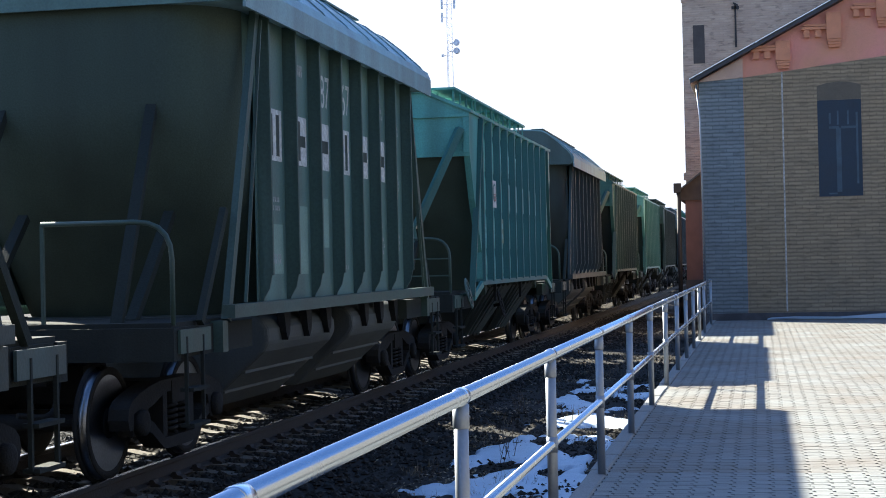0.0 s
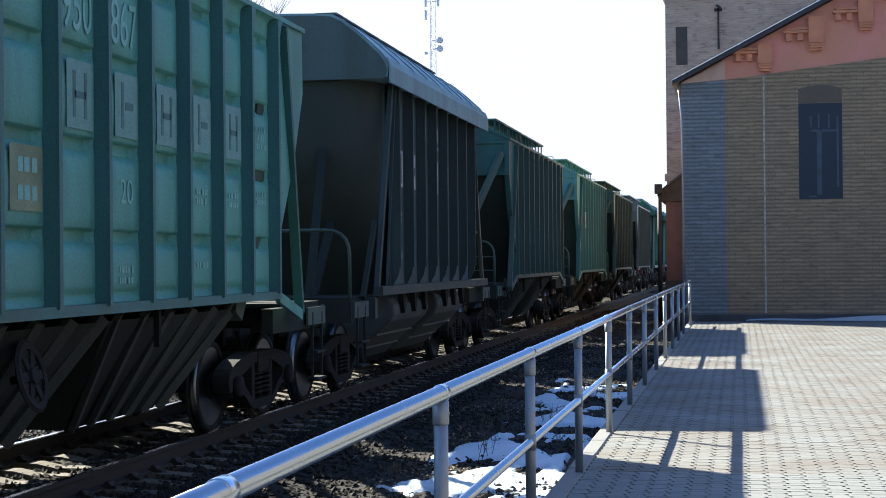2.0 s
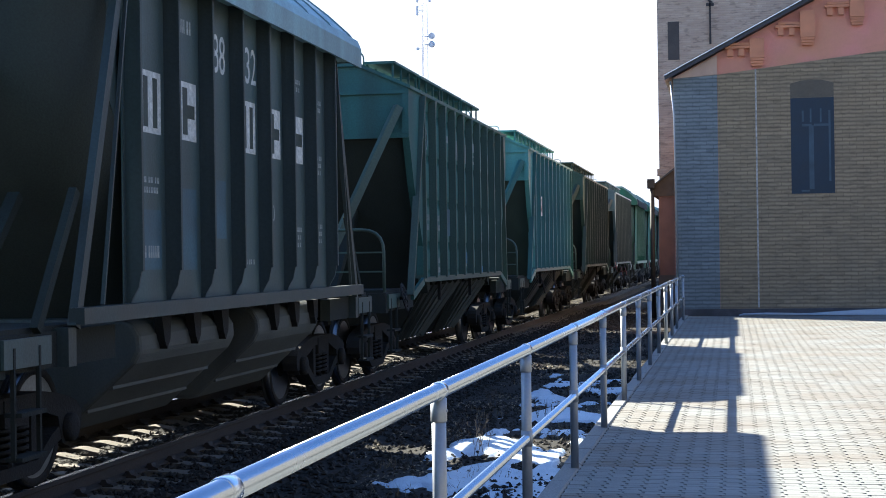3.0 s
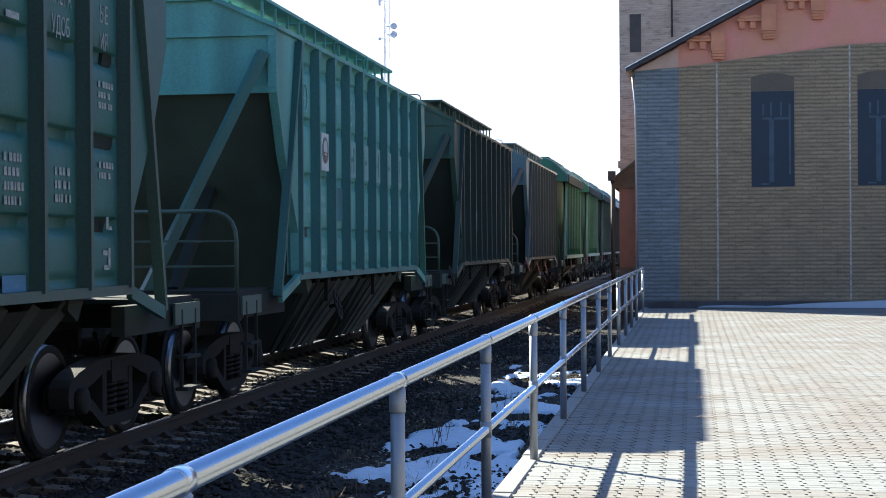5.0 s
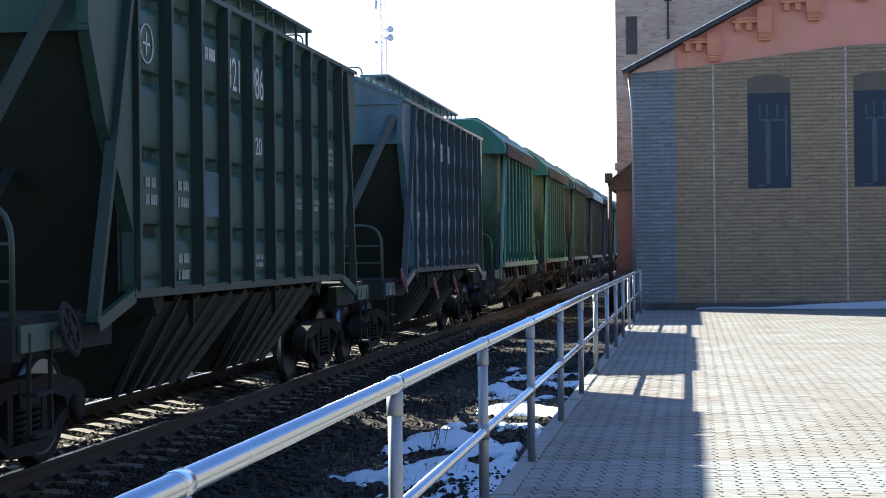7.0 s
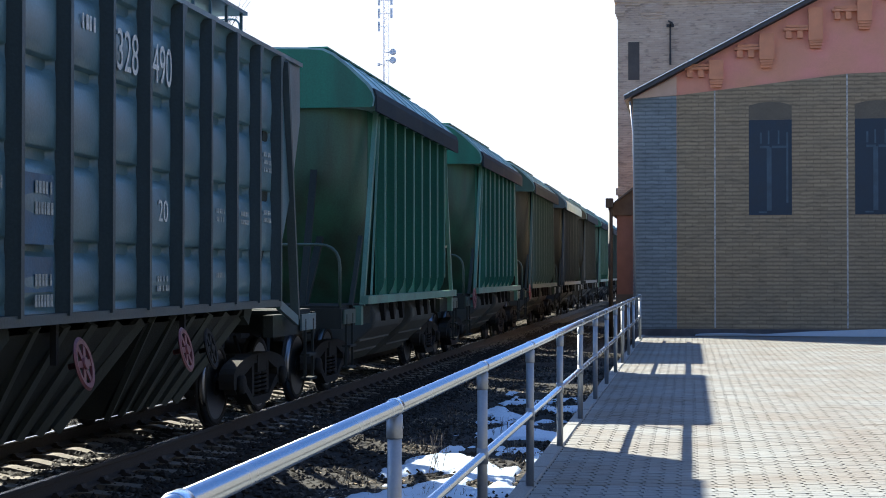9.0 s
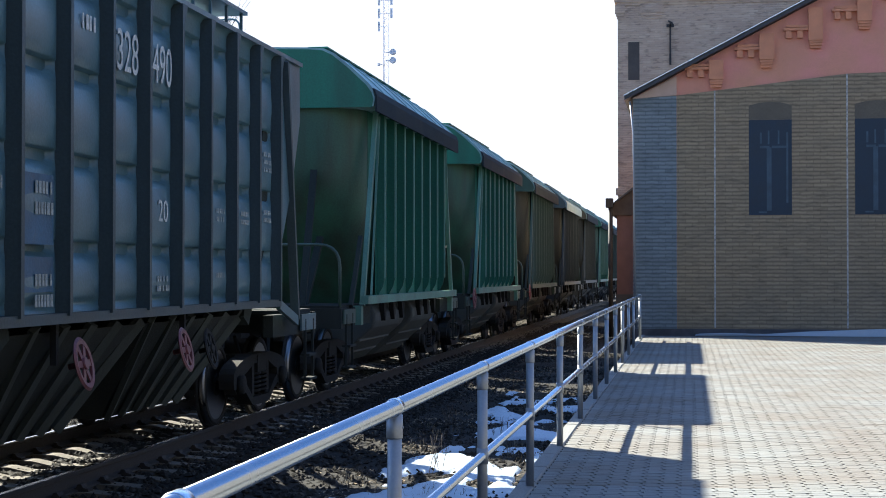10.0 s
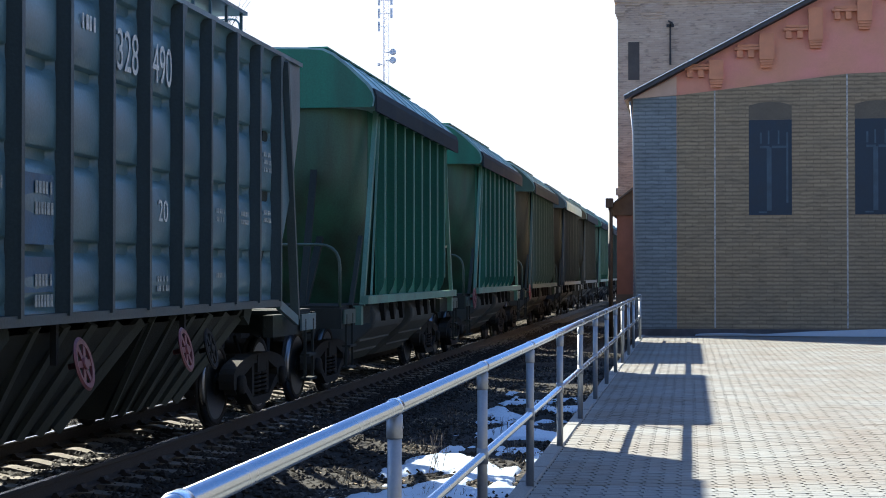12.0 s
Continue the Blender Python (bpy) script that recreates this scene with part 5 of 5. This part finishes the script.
def marking_block(wagon, mat, y, z, lines, seed, lean=0.0, size=0.05):
    """Rows of small unreadable writing as short bars."""
    r = random.Random(seed)
    spots = []
    for k in range(lines):
        o = -0.16
        while o < 0.14:
            w = r.choice((0.03, 0.04, 0.05))
            spots.append((y + o + w / 2, z - k * size * 1.7, w, size))
            o += w + r.choice((0.018, 0.018, 0.05))
    marks(wagon, mat, spots, lean)


LEAN = 0.01  # marks on the ribbed wagons lie on the upright sheet
LETTER_DARK = paint("dark_letter_paint", (0.03, 0.05, 0.045))
FADED = material("faded_white_marking", (0.34, 0.37, 0.36), rough=0.7, spot=0.3, spot_scale=16, dirt=(0.12, 0.15, 0.15))
WORN_TEAL = paint("worn_pale_teal_paint", (0.25, 0.47, 0.44), dirt=(0.16, 0.38, 0.35))
PALE_GREEN = paint("pale_green_patch", (0.21, 0.32, 0.27), dirt=(0.15, 0.24, 0.21))
BAY_BLUE = paint("bluish_repainted_bay", (0.035, 0.11, 0.20), None, 0.4, 0.35)
PATCH_BLUE = paint("blue_grey_patch", (0.06, 0.125, 0.165))


def ring(bm):
    n = 28
    tube(bm, [(0.17 * math.cos(6.2832 * k / n), 0.17 * math.sin(6.2832 * k / n), 0.002) for k in range(n + 1)], 0.009, 5)
    box(bm, -0.09, 0.09, -0.012, 0.012, 0, 0.004)
    box(bm, -0.012, 0.012, -0.10, 0.10, 0, 0.004)


for index, numbers, seed in ((2, ("887", "767"), 1), (4, ("88", "132"), 2)):
    wagon = WAGONS[index]
    pitch = 0.91
    for k in range(6):
        if index == 4 and k == 2:
            continue
        y = -3.185 + pitch * (k + 0.5) + 0.10
        plate = put("letter_plate", bar_mesh(0.50, 0.52), WHITE, wagon, "white square with a dark plain shape")
        plate.matrix_basis = on_side(y, 3.10, LEAN)
        for dx, w, h in (((-0.11, 0.10, 0.42), (0.11, 0.10, 0.42)), ((-0.05, 0.12, 0.42), (0.10, 0.20, 0.12)), ((-0.10, 0.11, 0.42), (0.08, 0.26, 0.14)))[k % 3]:
            bar = put("plain_bar", bar_mesh(w, h), LETTER_DARK, plate)
            bar.location = (dx, 0, 0.003)
    text_part("wagon_number", numbers[0], 0.52, WHITE, wagon, on_side(-3.185 + pitch * 2.5 + 0.12, 3.70, LEAN) @ Matrix.Diagonal((0.75, 1, 1, 1)), "white stencilled digits")
    text_part("wagon_number", numbers[1], 0.52, WHITE, wagon, on_side(-3.185 + pitch * 3.5 + 0.12, 3.70, LEAN) @ Matrix.Diagonal((0.75, 1, 1, 1)), "white stencilled digits")
    text_part("wagon_number", "20", 0.24, FADED, wagon, on_side(-3.185 + pitch * 4.5, 2.25, LEAN), "white stencilled digits")
    marking_block(wagon, FADED, -3.185 + pitch * 1.5, 3.85, 1, seed, LEAN, 0.12)
    for k, z, n in ((0, 2.45, 2), (5, 3.75, 2), (6, 3.6, 2), (6, 2.95, 3), (5, 2.1, 3), (6, 2.15, 3), (3, 1.75, 1)):
        marking_block(wagon, FADED, -3.185 + pitch * (k + 0.5), z, n, seed * 10 + k, LEAN)
    if index == 2:
        splash = random.Random(9)
        marks(wagon, FADED, [(-3.185 + pitch * 5.5 - 0.1 + splash.uniform(-0.16, 0.16), splash.uniform(1.75, 2.3), splash.choice((0.03, 0.05, 0.07)), splash.choice((0.06, 0.12, 0.2))) for k in range(12)], LEAN, "paint_splash")
    patch_mat = PALE_GREEN if index == 2 else PATCH_BLUE
    marks(wagon, patch_mat, [(-3.185 + pitch * 0.5, 1.95, 0.46, 0.50), (-3.185 + pitch * 1.5 + 0.02, 2.05, 0.42, 0.72), (-3.185 + pitch * 2.5, 2.25, 0.36, 0.55)], LEAN, "repainted_patch")
    marking_block(wagon, FADED, -3.185 + pitch * 0.5, 2.02, 2, seed * 10 + 8, LEAN, 0.10)

OCHRE = paint("faded_ochre_patch", (0.235, 0.30, 0.19))
DEEP_BLUE = paint("faded_blue_patch", (0.045, 0.175, 0.205))
LOGO_RED = paint("faded_red_mark", (0.22, 0.055, 0.05))
LOGO_BLUE = paint("faded_blue_mark", (0.06, 0.20, 0.36))
PLATE = material("faded_grey_letter_plate", (0.19, 0.335, 0.315), rough=0.7, spot=0.34, spot_scale=9, dirt=(0.13, 0.27, 0.26))


def letter_plates(wagon):
    """Five faded squares, each with a plain dark shape."""
    for k in range(5):
        plate = put("letter_plate", bar_mesh(0.46, 0.50), PLATE, wagon, "faded grey square with a plain teal shape")
        plate.matrix_basis = on_side(mid(k + 3) + 0.1, 3.0)
        for dx, w, h in (((-0.10, 0.05, 0.34), (0.10, 0.05, 0.34), (0.0, 0.2, 0.05)), ((-0.08, 0.05, 0.36), (0.06, 0.16, 0.06)))[k % 2]:
            put("plain_bar", bar_mesh(w, h), TEAL_RIB, plate).location = (dx, 0, 0.003)


def cargo_writing(wagon):
    """Large worn words that name the cargo, and plain shapes for the owner's mark."""
    narrow = Matrix.Diagonal((0.62, 1, 1, 1))
    for k, z, words in ((7, 3.68, "ИНЕРА"), (7, 3.45, "УДОБ"), (8, 3.66, "ЫЕ"), (8, 3.44, "ИЯ")):
        text_part("cargo_word", words, 0.20, FADED, wagon, on_side(mid(k) + 0.08, z) @ narrow, "worn white stencilled word")
    text_part("wagon_number", "20", 0.28, FADED, wagon, on_side(mid(4) + 0.1, 2.45) @ narrow, "white painted digits")
    marks(wagon, FADED, [(mid(5), 3.78, 0.40, 0.16), (mid(5), 3.62, 0.34, 0.03), (mid(5) + 0.05, 3.5, 0.26, 0.05), (mid(6) + 0.04, 3.75, 0.12, 0.36), (mid(6) - 0.12, 3.62, 0.10, 0.12), (mid(6), 3.42, 0.22, 0.05)], name="plain_logo_shape")
    marking_block(wagon, FADED, mid(6), 2.42, 4, 71, 0, 0.06)
    marking_block(wagon, FADED, mid(7), 2.36, 3, 72, 0, 0.06)
    marks(wagon, LOGO_BLUE, [(mid(4) - 0.02, 1.75, 0.42, 0.20)], name="plain_logo_shape")
    marks(wagon, LOGO_RED, [(mid(5), 1.85, 0.18, 0.05), (mid(5) - 0.12, 1.70, 0.05, 0.2)], name="plain_logo_shape")
    marks(wagon, FADED, [(mid(8) + 0.02, 1.98, 0.05, 0.10), (mid(8) + 0.07, 1.94, 0.10, 0.03), (mid(8) - 0.03, 1.74, 0.10, 0.04), (mid(8) + 0.06, 1.70, 0.05, 0.16), (mid(8), 1.62, 0.12, 0.04)], name="plain_logo_shape")
    marks(wagon, LOGO_BLUE, [(mid(6), 1.53, 0.40, 0.12)], name="repainted_patch")


pitch = 8.06 / 9
def mid(k):
    return -4.03 + pitch * (k + 0.5)
for index, numbers, mat, tag in ((8, ("328", "490"), WHITE, 3), (7, ("321", "986"), WHITE, 4), (3, ("950", "867"), WORN_TEAL, 5), (6, ("950", "581"), WORN_TEAL, 6), (5, None, FADED, 7)):
    wagon = WAGONS[index]
    SHEET_X["mark"] = 1.5775 if index == 8 else 1.5575
    z = 3.62
    if numbers:
        text_part("wagon_number", numbers[0], 0.50, mat, wagon, on_side(mid(3) + 0.07, z) @ Matrix.Diagonal((0.72, 1, 1, 1)), "white painted digits")
        text_part("wagon_number", numbers[1], 0.50, mat, wagon, on_side(mid(4) + 0.07, z) @ Matrix.Diagonal((0.72, 1, 1, 1)), "white painted digits")
        text_part("wagon_number", "20", 0.28, mat, wagon, on_side(mid(4) + 0.1, 2.93 if index == 7 else 2.32), "white painted digits")
        if mat is WORN_TEAL:
            letter_plates(wagon)
    else:
        for k in (3, 4):
            marks(wagon, mat, [(mid(k) - 0.14, z, 0.07, 0.34), (mid(k), z, 0.07, 0.34), (mid(k) + 0.14, z, 0.07, 0.34)], name="number_bar")
        cargo_writing(wagon)
    if index != 8:
        r = put("painted_ring", shared("ring_mark", ring), mat, wagon, "faded round painted emblem")
        r.matrix_basis = on_side(mid(0), 3.62)
    marking_block(wagon, mat, mid(2), 3.75, 1, tag, 0, 0.12)
    for k, zz, n in ((0, 2.4, 2), (1, 2.4, 2), (1, 1.72, 2), (4, 1.72, 2), (6, 2.4, 2), (7, 2.4, 2), (8, 3.1, 3), (8, 2.45, 2), (6, 1.75, 1)):
        if index == 5 and k in (6, 7):
            continue
        marking_block(wagon, WORN_TEAL if index in (3, 6) else FADED, mid(k), zz, n, tag * 20 + k, 0, 0.09 if k < 3 else 0.05)
    if index == 8:
        SHEET_X["mark"] = 1.566
        marks(wagon, BAY_BLUE, [(mid(1) - 0.1, 2.24, 0.60, 0.52), (mid(1) - 0.1, 1.76, 0.60, 0.26)], name="repainted_patch")
    else:
        marks(wagon, {3: OCHRE, 6: DEEP_BLUE}.get(index, PATCH_BLUE), [(mid(2), 2.35, 0.5, 0.45)], name="repainted_patch")

    if index == 3:
        for k in range(2):
            for o in (-0.1, 0.0, 0.12):
                bar = put("stencil_mark", bar_mesh(0.08, 0.10), WORN_TEAL, wagon, "small unreadable painted mark")
                bar.matrix_basis = on_side(mid(2) + 0.1 + o, 2.44 - 0.19 * k, 0, 1.5612)


def sign(wagon, y):
    bm = bmesh.new()
    box(bm, -0.20, 0.20, -0.24, 0.24, -0.03, 0.012)
    plate = part("sign_plate", bm, SIGN_WHITE, wagon, "white metal plate with a plain grey disc and red stripes")
    plate.matrix_basis = on_side(y, 3.0, 0, 1.60)
    bm = bmesh.new()
    disc(bm, (0, 0.02, 0.012), "z", [(0, 0.17), (0.003, 0.17)], 28)
    part("disc", bm, TEAL_RIB, plate)
    bm = bmesh.new()
    disc(bm, (0, 0.05, 0.016), "z", [(0, 0.10), (0.003, 0.10)], 24)
    part("dome", bm, SIGN_WHITE, plate)
    for k in range(4):
        bm = bmesh.new()
        box(bm, -0.09, 0.09, -0.02 - k * 0.035, -0.005 - k * 0.035, 0.016, 0.022)
        part("stripe", bm, SIGN_RED, plate)


sign(WAGONS[3], mid(1))
sign(WAGONS[6], mid(1))

motions()
